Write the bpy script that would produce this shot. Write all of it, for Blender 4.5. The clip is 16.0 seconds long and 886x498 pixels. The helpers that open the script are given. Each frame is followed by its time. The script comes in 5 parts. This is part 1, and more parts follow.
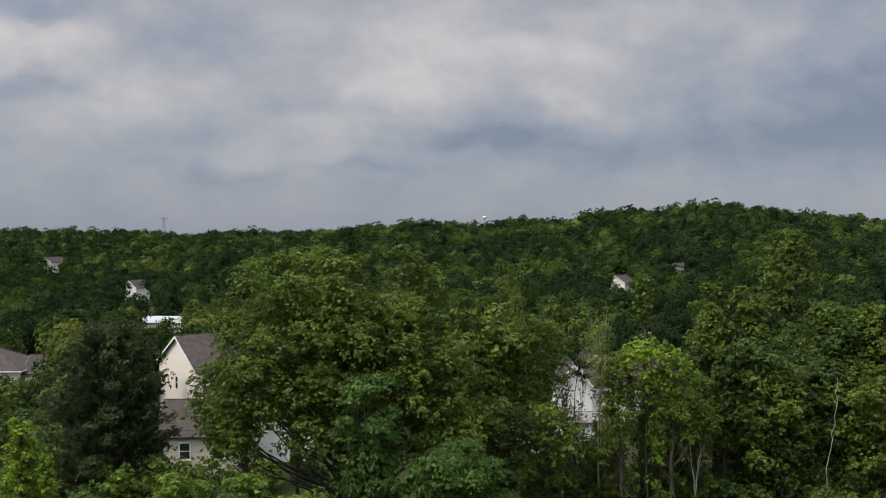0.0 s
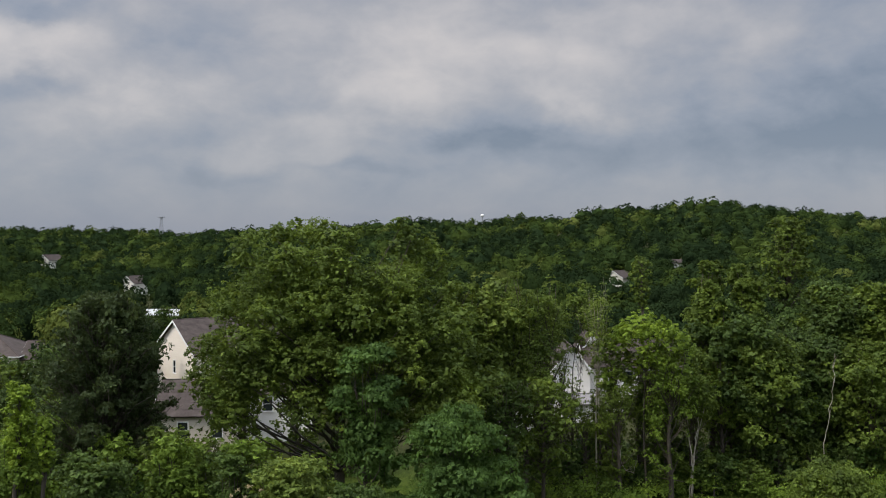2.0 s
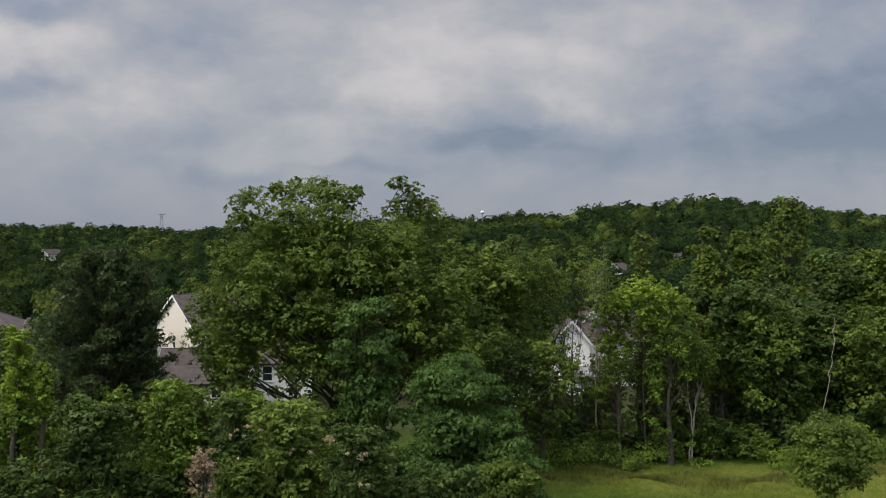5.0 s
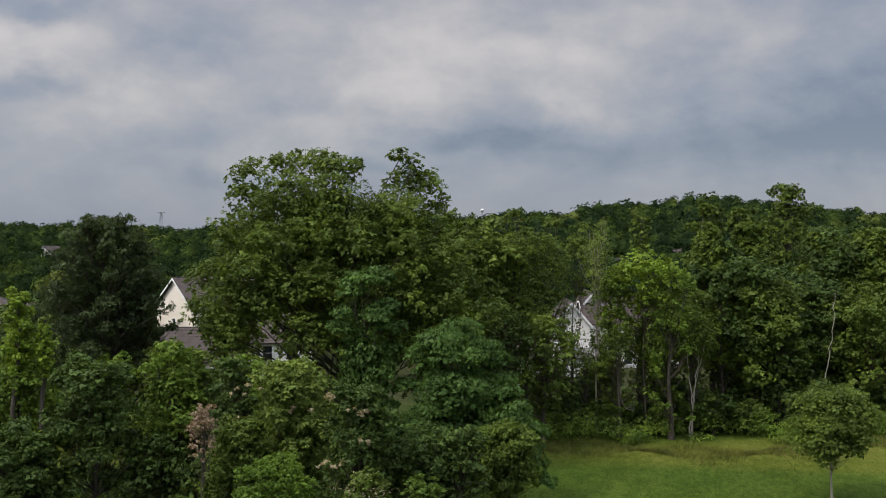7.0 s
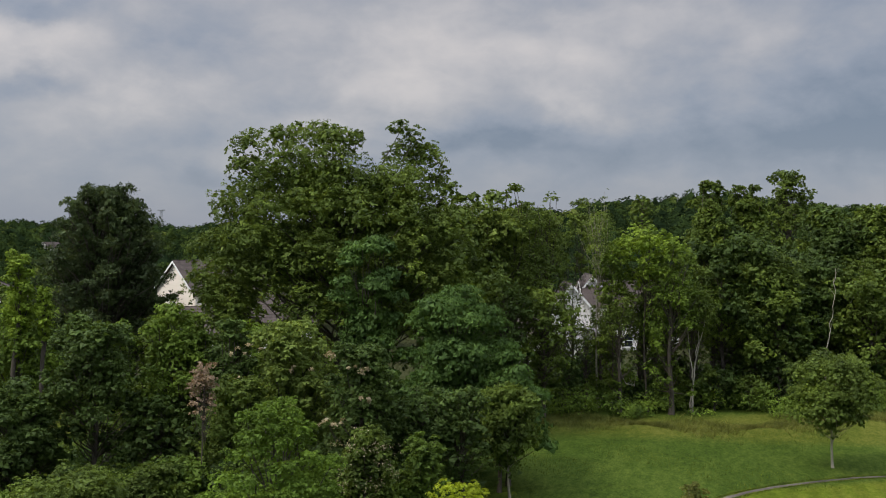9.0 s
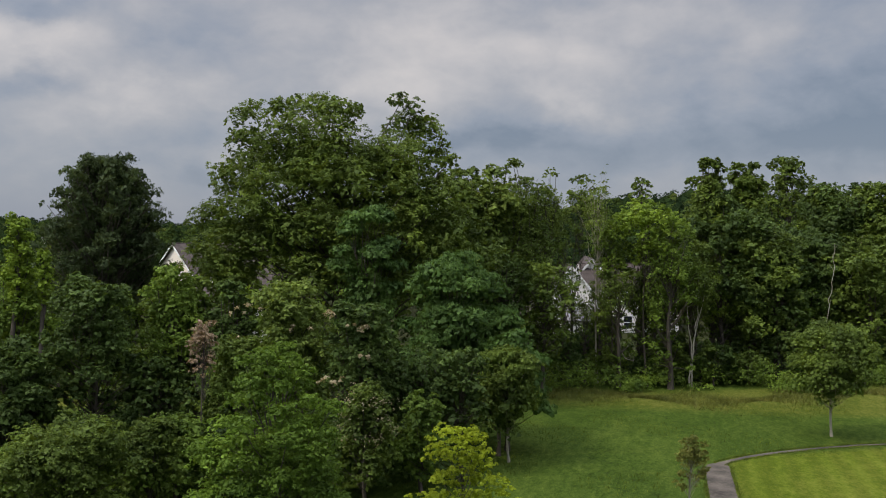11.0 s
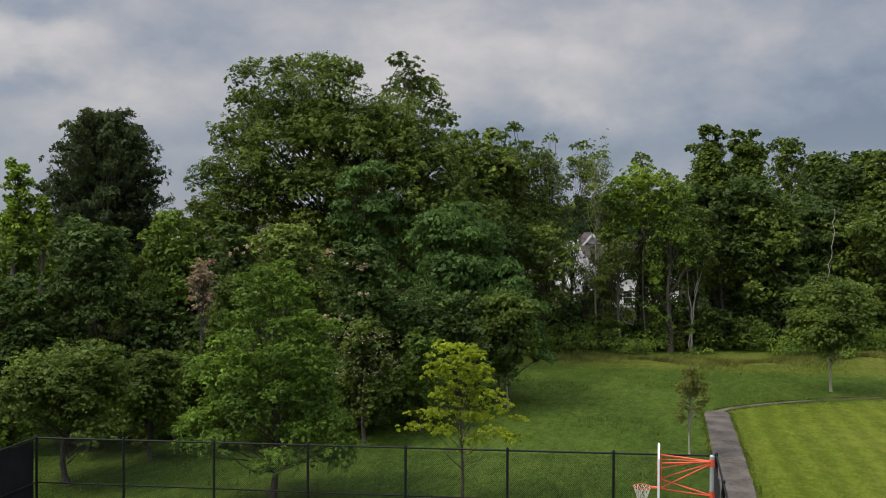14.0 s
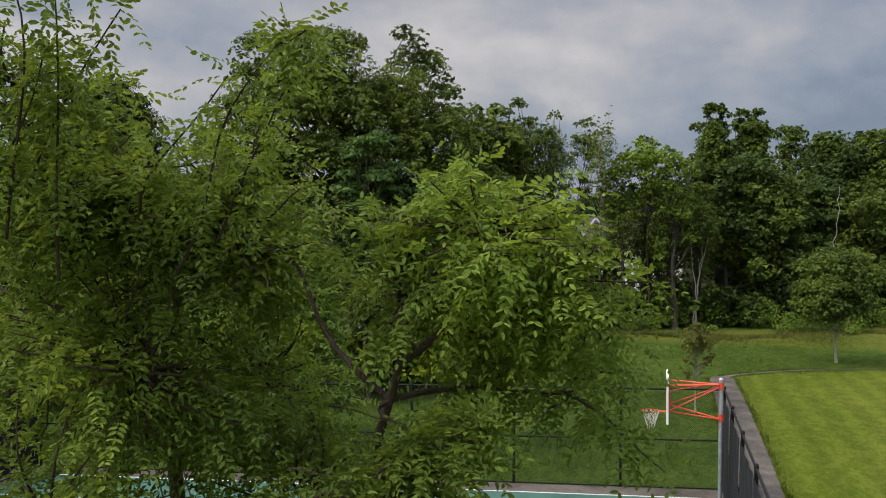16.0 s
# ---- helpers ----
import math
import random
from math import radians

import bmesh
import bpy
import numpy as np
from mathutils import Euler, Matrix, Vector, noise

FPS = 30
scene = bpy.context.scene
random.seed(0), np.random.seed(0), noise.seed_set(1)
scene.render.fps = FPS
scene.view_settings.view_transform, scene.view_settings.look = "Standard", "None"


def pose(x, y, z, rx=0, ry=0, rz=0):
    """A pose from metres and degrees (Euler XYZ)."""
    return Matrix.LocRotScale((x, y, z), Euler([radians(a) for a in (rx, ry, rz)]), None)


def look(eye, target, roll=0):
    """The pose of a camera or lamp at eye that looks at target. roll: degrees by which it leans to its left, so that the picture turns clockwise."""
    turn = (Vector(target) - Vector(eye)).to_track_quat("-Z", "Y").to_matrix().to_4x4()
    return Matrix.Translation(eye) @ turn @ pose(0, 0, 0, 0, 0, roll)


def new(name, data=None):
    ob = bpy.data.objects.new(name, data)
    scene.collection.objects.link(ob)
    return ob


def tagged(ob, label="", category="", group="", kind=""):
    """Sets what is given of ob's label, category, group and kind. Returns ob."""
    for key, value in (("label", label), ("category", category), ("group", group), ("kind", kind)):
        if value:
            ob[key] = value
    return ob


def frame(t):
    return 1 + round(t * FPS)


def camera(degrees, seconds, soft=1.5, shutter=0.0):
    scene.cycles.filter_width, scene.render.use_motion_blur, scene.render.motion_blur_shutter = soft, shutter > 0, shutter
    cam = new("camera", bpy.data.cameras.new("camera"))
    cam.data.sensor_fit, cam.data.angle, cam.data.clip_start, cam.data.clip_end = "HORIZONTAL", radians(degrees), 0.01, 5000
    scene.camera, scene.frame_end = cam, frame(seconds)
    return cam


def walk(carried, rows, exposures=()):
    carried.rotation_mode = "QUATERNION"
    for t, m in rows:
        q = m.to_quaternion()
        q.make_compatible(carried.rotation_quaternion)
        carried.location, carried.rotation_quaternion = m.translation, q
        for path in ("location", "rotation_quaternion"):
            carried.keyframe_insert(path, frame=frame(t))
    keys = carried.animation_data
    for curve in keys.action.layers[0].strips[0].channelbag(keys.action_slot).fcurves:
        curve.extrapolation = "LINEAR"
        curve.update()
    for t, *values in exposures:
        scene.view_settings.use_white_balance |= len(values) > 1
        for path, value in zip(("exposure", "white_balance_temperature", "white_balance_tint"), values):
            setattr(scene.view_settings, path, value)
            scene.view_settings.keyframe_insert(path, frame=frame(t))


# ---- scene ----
cam = camera(50.0, 16.0, soft=1.0)
METRES, EYE, TILT, LEAN, TURN = 16.4, 24.0, -0.95, 0.0, 0.0
ROWS = [
    (0.0, 0.0, 0.0, 0.0, 0.0, 0.0, -0.0),
    (0.5, 0.0011, -0.0029, -0.0333, -0.06, 0.025, 0.01),
    (1.0, 0.0001, -0.0028, -0.0661, -0.083, 0.043, 0.02),
    (1.5, 0.0001, -0.0036, -0.0972, -0.12, 0.047, 0.02),
    (2.0, -0.0008, -0.0052, -0.1287, -0.135, 0.05, 0.03),
    (2.5, -0.0001, -0.0036, -0.1606, -0.135, 0.047, 0.02),
    (3.0, -0.0003, -0.0028, -0.1922, -0.143, 0.042, 0.01),
    (3.5, 0.0003, -0.0024, -0.2238, -0.128, 0.053, 0.01),
    (4.0, 0.0006, -0.002, -0.2546, -0.135, 0.042, -0.01),
    (6.5, -0.0014, -0.0019, -0.4161, -0.128, 0.095, -0.07),
    (7.0, -0.0019, -0.0013, -0.4492, -0.15, 0.091, -0.07),
    (7.5, -0.0017, -0.0001, -0.48, -0.165, 0.087, -0.08),
    (8.0, -0.0028, 0.0016, -0.5111, -0.158, 0.099, -0.08),
    (8.5, -0.0033, 0.0015, -0.5429, -0.15, 0.087, -0.08),
    (9.0, -0.004, 0.002, -0.5737, -0.15, 0.068, -0.11),
    (11.5, -0.0018, -0.0009, -0.7256, -0.165, -0.008, -0.15),
    (12.0, -0.0009, 0.0001, -0.7561, -0.158, -0.011, -0.16),
    (12.5, 0.0006, 0.0004, -0.7864, -0.15, -0.014, -0.17),
    (13.0, 0.0006, 0.0005, -0.8167, -0.143, -0.025, -0.2),
    (13.5, 0.0, 0.0009, -0.8477, -0.158, -0.014, -0.21),
    (14.0, 0.0006, -0.0003, -0.8782, -0.15, -0.01, -0.22),
    (14.5, -0.0001, -0.0017, -0.908, -0.143, -0.005, -0.25),
    (15.0, -0.0023, -0.0008, -0.9367, -0.12, -0.022, -0.27),
    (15.5, -0.005, 0.0036, -0.9657, -0.09, -0.025, -0.3),
    (16.0, -0.0075, 0.0077, -0.9988, -0.023, -0.007, -0.32),
]
walk(cam, [(t, pose(0, 0, EYE, TILT, LEAN, TURN) @ pose(METRES * x, METRES * y, METRES * z, 90 + pitch, roll, yaw)) for t, x, y, z, yaw, pitch, roll in ROWS])

# ---- world, sun ----
SUN_ELEV, SUN_AZ = radians(54), radians(-113)      # azimuth from the view's axis, towards the left and behind
world = bpy.data.worlds.new("overcast_sky")
scene.world = world
world.use_nodes = True


def nodes_of(tree):
    tree.nodes.clear()

    def n(kind, **values):
        node = tree.nodes.new(kind)
        for key, value in values.items():
            if key == "op":
                node.operation = value
            elif key == "blend":
                node.blend_type = value
            else:
                node.inputs[key.replace("_", " ")].default_value = value
        return node

    def link(a, b):
        tree.links.new(a, b)
    return n, link


def ramp(n, stops):
    r = n("ShaderNodeValToRGB")
    els = r.color_ramp.elements
    while len(els) < len(stops):
        els.new(0.5)
    for e, (p, c) in zip(els, stops):
        e.position, e.color = p, (*c, 1)
    return r


# clouds ahead: bearing, height (both as slopes from the view's axis), half-width, half-height, lightness
CLOUDS = [
    (-0.45, 0.205, 0.075, 0.030, 0.17), (-0.33, 0.145, 0.070, 0.020, 0.13), (-0.43, 0.158, 0.060, 0.012, -0.10), (-0.42, 0.236, 0.050, 0.012, -0.12),
    (-0.26, 0.205, 0.060, 0.030, -0.06), (-0.04, 0.160, 0.055, 0.045, 0.13), (0.07, 0.205, 0.150, 0.035, 0.10), (0.165, 0.180, 0.060, 0.035, 0.07),
    (0.125, 0.135, 0.022, 0.020, 0.10), (0.04, 0.098, 0.090, 0.013, -0.11), (0.27, 0.085, 0.150, 0.028, -0.13), (0.44, 0.150, 0.100, 0.050, -0.15),
    (0.25, 0.235, 0.090, 0.022, 0.08), (-0.08, 0.066, 0.070, 0.007, -0.08), (-0.22, 0.086, 0.070, 0.012, 0.06), (-0.24, 0.062, 0.040, 0.008, -0.06),
    (-0.42, 0.115, 0.080, 0.018, 0.03), (0.44, 0.105, 0.080, 0.020, -0.08), (-0.14, 0.230, 0.050, 0.030, 0.02), (0.33, 0.190, 0.060, 0.030, 0.03),
]


def build_sky():
    """Broken cloud: broad grey masses with lighter billows and a bluer band low down; brighter overhead, as an overcast sky is."""
    n, link = nodes_of(world.node_tree)
    out, back = n("ShaderNodeOutputWorld"), n("ShaderNodeBackground", Strength=1.0)
    sky = n("ShaderNodeTexSky")
    sky.sky_type, sky.sun_disc = "NISHITA", False
    sky.sun_elevation, sky.sun_rotation = SUN_ELEV, SUN_AZ
    co = n("ShaderNodeTexCoord")

    def math2(op, a, b=None, c=None):
        m = n("ShaderNodeMath", op=op)
        for k, v in enumerate((a, b, c)):
            if v is None:
                continue
            if isinstance(v, (int, float)):
                m.inputs[k].default_value = v
            else:
                link(v, m.inputs[k])
        return m.outputs[0]

    mp = n("ShaderNodeMapping")
    mp.inputs["Location"].default_value = (1.7, 0.6, 0.4)
    mp.inputs["Scale"].default_value = (1.0, 1.0, 1.7)
    mp.inputs["Rotation"].default_value = (0, radians(-7), 0)
    link(co.outputs["Generated"], mp.inputs["Vector"])

    def cloud(scale, detail, rough, dist):
        t = n("ShaderNodeTexNoise", Scale=scale, Detail=detail, Roughness=rough, Distortion=dist)
        link(mp.outputs[0], t.inputs["Vector"])
        return t

    # directions pushed about a little, so that the clouds' edges are ragged
    warp = cloud(13.0, 5.0, 0.55, 0.0)
    shift = n("ShaderNodeVectorMath", op="MULTIPLY_ADD")
    shift.inputs[1].default_value, shift.inputs[2].default_value = (0.125, 0.0, 0.07), (-0.0625, 0.0, -0.035)
    link(warp.outputs["Color"], shift.inputs[0])
    moved = n("ShaderNodeVectorMath", op="ADD")
    link(co.outputs["Generated"], moved.inputs[0]), link(shift.outputs[0], moved.inputs[1])
    sep, sep0 = n("ShaderNodeSeparateXYZ"), n("ShaderNodeSeparateXYZ")
    link(moved.outputs[0], sep.inputs[0]), link(co.outputs["Generated"], sep0.inputs[0])
    ahead = math2("MAXIMUM", sep.outputs["Y"], 0.12)
    u, v = math2("DIVIDE", sep.outputs["X"], ahead), math2("DIVIDE", sep.outputs["Z"], ahead)
    up = math2("MAXIMUM", sep0.outputs["Z"], 0.0)
    f = math2("MULTIPLY_ADD", cloud(2.6, 3.0, 0.45, 0.35).outputs[0], 0.22, math2("MULTIPLY_ADD", cloud(7.5, 5.0, 0.5, 0.25).outputs[0], 0.42,
              math2("MULTIPLY_ADD", cloud(22.0, 5.0, 0.55, 0.3).outputs[0], 0.18, 0.082)))
    for cu, cv, a, b, light in CLOUDS:
        du, dv = math2("MULTIPLY_ADD", u, 1 / a, -cu / a), math2("MULTIPLY_ADD", v, 1 / b, -cv / b)
        d = math2("MULTIPLY_ADD", du, du, math2("MULTIPLY", dv, dv))
        f = math2("MULTIPLY_ADD", math2("POWER", 2.718, math2("MULTIPLY", d, -0.7)), light * 1.1, f)
    tint = ramp(n, [(0.30, (0.175, 0.215, 0.285)), (0.42, (0.275, 0.305, 0.37)), (0.54, (0.390, 0.393, 0.425)), (0.72, (0.585, 0.552, 0.545))])
    link(f, tint.inputs[0])
    low = ramp(n, [(0.0, (1, 1, 1)), (0.12, (0, 0, 0))])
    link(up, low.inputs[0])
    lowmix = n("ShaderNodeMix")
    lowmix.data_type = "RGBA"
    link(math2("MULTIPLY", low.outputs[0], 0.8), lowmix.inputs[0])
    link(tint.outputs[0], lowmix.inputs[6])
    lowmix.inputs[7].default_value = (0.265, 0.295, 0.365, 1)
    thin = n("ShaderNodeMix")
    thin.data_type, thin.blend_type = "RGBA", "ADD"
    thin.inputs[0].default_value = 0.012
    link(lowmix.outputs[2], thin.inputs[6]), link(sky.outputs[0], thin.inputs[7])
    # an overcast sky is some three times as bright overhead as low down
    lift = n("ShaderNodeMapRange")
    lift.interpolation_type = "SMOOTHSTEP"
    for key, val in (("From Min", 0.27), ("From Max", 0.95), ("To Min", 0.96), ("To Max", 2.9)):
        lift.inputs[key].default_value = val
    link(up, lift.inputs["Value"])
    # and the cloud round the hidden sun glows
    toward = n("ShaderNodeVectorMath", op="DOT_PRODUCT")
    link(co.outputs["Generated"], toward.inputs[0])
    toward.inputs[1].default_value = (math.sin(SUN_AZ) * math.cos(SUN_ELEV), math.cos(SUN_AZ) * math.cos(SUN_ELEV), math.sin(SUN_ELEV))
    glow = n("ShaderNodeMapRange")
    glow.interpolation_type = "SMOOTHSTEP"
    for key, val in (("From Min", 0.1), ("From Max", 1.0), ("To Min", 1.0), ("To Max", 2.1)):
        glow.inputs[key].default_value = val
    link(toward.outputs["Value"], glow.inputs["Value"])
    link(math2("MULTIPLY", lift.outputs[0], glow.outputs[0]), back.inputs["Strength"])
    link(thin.outputs[2], back.inputs["Color"]), link(back.outputs[0], out.inputs[0])


build_sky()
sun_data = bpy.data.lights.new("sun", "SUN")
sun_data.energy, sun_data.angle, sun_data.color = 2.45, radians(14), (1.0, 0.90, 0.74)
sun = new("sun", sun_data)
sun_dir = Vector((math.sin(SUN_AZ) * math.cos(SUN_ELEV), math.cos(SUN_AZ) * math.cos(SUN_ELEV), math.sin(SUN_ELEV)))
sun.matrix_world = look(sun_dir * 60, (0, 0, 0))


# ---- materials ----
def material(name, build):
    m = bpy.data.materials.new(name)
    m.use_nodes = True
    n, link = nodes_of(m.node_tree)
    out = n("ShaderNodeOutputMaterial")
    link(build(n, link), out.inputs[0])
    return m


def leaf_material(name, dark, light, translucent=0.29, patch=0.35, grain=0.34, shine=0.16):
    def build(n, link):
        geo, co = n("ShaderNodeNewGeometry"), n("ShaderNodeTexCoord")
        noise_tex = n("ShaderNodeTexNoise", Scale=patch, Detail=3.0)
        link(co.outputs["Object"], noise_tex.inputs["Vector"])
        f = n("ShaderNodeMath", op="MULTIPLY_ADD")
        f.inputs[1].default_value = grain
        link(geo.outputs["Random Per Island"], f.inputs[0])
        s = n("ShaderNodeMath", op="MULTIPLY_ADD")
        s.inputs[1].default_value, s.inputs[2].default_value = 1.5, -0.21 - grain / 2
        link(noise_tex.outputs[0], s.inputs[0])
        link(s.outputs[0], f.inputs[2])
        tint = ramp(n, [(0.08, tuple(0.6 * q for q in dark)), (0.62, tuple(0.5 * (p + q) for p, q in zip(dark, light))), (1.0, tuple(1.35 * q for q in light))])
        link(f.outputs[0], tint.inputs[0])
        p = n("ShaderNodeBsdfPrincipled", Roughness=0.6)
        p.inputs["Specular IOR Level"].default_value = shine
        link(tint.outputs[0], p.inputs["Base Color"])
        t = n("ShaderNodeBsdfTranslucent")
        warm = n("ShaderNodeMix")
        warm.data_type, warm.blend_type = "RGBA", "MULTIPLY"
        warm.inputs[0].default_value = 1.0
        warm.inputs[7].default_value = (1.5, 1.3, 0.85, 1)
        link(tint.outputs[0], warm.inputs[6])
        link(warm.outputs[2], t.inputs["Color"])
        m = n("ShaderNodeMixShader")
        m.inputs[0].default_value = translucent
        link(p.outputs[0], m.inputs[1]), link(t.outputs[0], m.inputs[2])
        return m.outputs[0]
    return material(name, build)


def rough_material(name, a, b, scale, rough=0.85, bump=0.3, detail=6.0, fine=8.0, metal=0.0, spec=0.3, stretch=(1, 1, 1)):
    """A surface of two tones at two scales, with relief."""
    def build(n, link):
        co = n("ShaderNodeTexCoord")
        mp = n("ShaderNodeMapping")
        mp.inputs["Scale"].default_value = stretch
        link(co.outputs["Object"], mp.inputs["Vector"])
        big = n("ShaderNodeTexNoise", Scale=scale, Detail=detail, Roughness=0.6)
        small = n("ShaderNodeTexNoise", Scale=scale * fine, Detail=4.0, Roughness=0.7)
        link(mp.outputs[0], big.inputs["Vector"]), link(mp.outputs[0], small.inputs["Vector"])
        f = n("ShaderNodeMath", op="MULTIPLY_ADD")
        f.inputs[1].default_value = 0.5
        link(small.outputs[0], f.inputs[0]), link(big.outputs[0], f.inputs[2])
        tint = ramp(n, [(0.5, a), (1.0, b)])
        link(f.outputs[0], tint.inputs[0])
        p = n("ShaderNodeBsdfPrincipled", Roughness=rough, Metallic=metal)
        p.inputs["Specular IOR Level"].default_value = spec
        bp = n("ShaderNodeBump", Strength=bump, Distance=0.02)
        link(f.outputs[0], bp.inputs["Height"])
        link(bp.outputs[0], p.inputs["Normal"]), link(tint.outputs[0], p.inputs["Base Color"])
        return p.outputs[0]
    return material(name, build)


LEAF = {
    "oak": leaf_material("oak_leaves", (0.050, 0.084, 0.017), (0.142, 0.200, 0.029)),
    "maple": leaf_material("maple_leaves", (0.062, 0.113, 0.018), (0.178, 0.262, 0.034)),
    "locust": leaf_material("locust_leaves", (0.036, 0.078, 0.018), (0.090, 0.160, 0.030)),
    "dark": leaf_material("dark_leaves", (0.034, 0.062, 0.015), (0.086, 0.135, 0.027)),
    "spruce": leaf_material("needle_tufts", (0.028, 0.046, 0.018), (0.070, 0.100, 0.034)),
    "bright": leaf_material("bright_leaves", (0.085, 0.144, 0.017), (0.230, 0.328, 0.034)),
    "yellow": leaf_material("yellow_green_leaves", (0.165, 0.230, 0.014), (0.385, 0.470, 0.034), 0.42),
    "pale": leaf_material("pale_leaves", (0.070, 0.115, 0.022), (0.185, 0.245, 0.045)),
    "brown": leaf_material("withered_leaves", (0.170, 0.125, 0.080), (0.380, 0.290, 0.200)),
    "russet": leaf_material("russet_young_leaves", (0.090, 0.108, 0.022), (0.235, 0.240, 0.055)),
    "blossom": leaf_material("faded_blossom", (0.220, 0.190, 0.115), (0.440, 0.380, 0.246)),
    "lawn": leaf_material("lawn_tree_leaves", (0.056, 0.108, 0.014), (0.150, 0.236, 0.026)),
    "wood_dark": leaf_material("dark_woodland_leaves", (0.011, 0.022, 0.010), (0.027, 0.045, 0.017), 0.2, 0.12, 0.16, 0.0),
    "wood_mid": leaf_material("woodland_leaves", (0.016, 0.031, 0.011), (0.042, 0.067, 0.019), 0.2, 0.12, 0.16, 0.0),
    "wood_light": leaf_material("light_woodland_leaves", (0.028, 0.048, 0.013), (0.072, 0.104, 0.023), 0.2, 0.12, 0.16, 0.0),
    "wood_pale": leaf_material("pale_woodland_leaves", (0.060, 0.086, 0.022), (0.138, 0.166, 0.042), 0.2, 0.12, 0.16, 0.0),
    "near": leaf_material("near_leaflets", (0.086, 0.142, 0.024), (0.198, 0.275, 0.042), 0.42, 1.5),
}


BARK = rough_material("grey_bark", (0.035, 0.029, 0.022), (0.105, 0.090, 0.072), 3.0, 0.95, 0.8, stretch=(1, 1, 0.25))
BARK_BROWN = rough_material("brown_bark", (0.030, 0.021, 0.015), (0.085, 0.060, 0.042), 14.0, 0.95, 0.9, stretch=(1, 1, 0.3))
BARK_PALE = rough_material("pale_bare_wood", (0.20, 0.18, 0.14), (0.42, 0.38, 0.31), 3.0, 0.9, 0.5, stretch=(1, 1, 0.25))


# ---- mesh helpers ----
def raw_mesh(name, verts, quads, tris=None):
    """A mesh from arrays of corners, four-cornered and three-cornered faces."""
    me = bpy.data.meshes.new(name)
    verts = np.asarray(verts, dtype=np.float32).reshape(-1, 3)
    if quads is not None and len(quads) and len(quads[0]) == 3:
        quads, tris = None, quads
    quads = np.asarray(quads if quads is not None else [], dtype=np.int32).reshape(-1, 4)
    tris = np.asarray(tris if tris is not None else [], dtype=np.int32).reshape(-1, 3)
    loops = np.concatenate([quads.ravel(), tris.ravel()])
    starts = np.concatenate([np.arange(len(quads)) * 4, len(quads) * 4 + np.arange(len(tris)) * 3]).astype(np.int32)
    me.vertices.add(len(verts))
    me.vertices.foreach_set("co", verts.ravel())
    me.loops.add(len(loops))
    me.loops.foreach_set("vertex_index", loops.astype(np.int32))
    me.polygons.add(len(starts))
    me.polygons.foreach_set("loop_start", starts)
    me.polygons.foreach_set("use_smooth", [False] * len(starts))
    me.update(calc_edges=True)
    me.validate()
    return me


def part(name, me, mat, parent=None, label=""):
    """Links a mesh (or a bmesh) as one object under a thing or a part."""
    if isinstance(me, bmesh.types.BMesh):
        bm, me = me, bpy.data.meshes.new(name)
        bm.to_mesh(me)
        bm.free()
    if mat and not me.materials:
        me.materials.append(mat)
    ob = new(name, me)
    if parent:
        ob.parent = parent
    return tagged(ob, label)


def smooth(ob):
    ob.data.polygons.foreach_set("use_smooth", [True] * len(ob.data.polygons))
    return ob


def thing(name, x, y, z, label, category, group="", turn=0.0):
    e = new(name)
    e.empty_display_size = 0.3
    e.matrix_world = pose(x, y, z, 0, 0, turn)
    return tagged(e, label, category, group)


class Tubes:
    """Tapered limbs collected into one mesh."""
    def __init__(self, sides=6):
        self.v, self.f, self.sides, self.count = [], [], sides, 0

    def add(self, points, radii):
        pts = [np.array(p, dtype=float) for p in points]
        k = self.sides
        ang = np.arange(k) * 2 * np.pi / k
        for i, p in enumerate(pts):
            d = pts[min(i + 1, len(pts) - 1)] - pts[max(i - 1, 0)]
            d = d / (np.linalg.norm(d) + 1e-9)
            a = np.cross(d, (0.31, 0.95, 0.05))
            a = a / (np.linalg.norm(a) + 1e-9)
            b = np.cross(d, a)
            self.v.append(p + radii[i] * (np.cos(ang)[:, None] * a + np.sin(ang)[:, None] * b))
        base = self.count
        for i in range(len(pts) - 1):
            for j in range(k):
                o, q = base + i * k, (j + 1) % k
                self.f.append((o + j, o + q, o + k + q, o + k + j))
        self.count += k * len(pts)

    def mesh(self, name):
        return raw_mesh(name, np.concatenate(self.v), self.f)


def bent(rng, a, b, r0, r1, sag=0.12, steps=5):
    """Points and radii of a limb from a to b, with bends."""
    a, b = np.array(a, dtype=float), np.array(b, dtype=float)
    length = np.linalg.norm(b - a)
    pts, rad = [], []
    off = rng.normal(0, sag * length, 3) * (1, 1, 0.4)
    off2 = rng.normal(0, sag * 0.5 * length, 3)
    for i in range(steps + 1):
        t = i / steps
        pts.append(a + (b - a) * t + off * math.sin(math.pi * t) * 0.6 + off2 * math.sin(2 * math.pi * t) * 0.5)
        rad.append(r0 + (r1 - r0) * t ** 0.8)
    return pts, rad


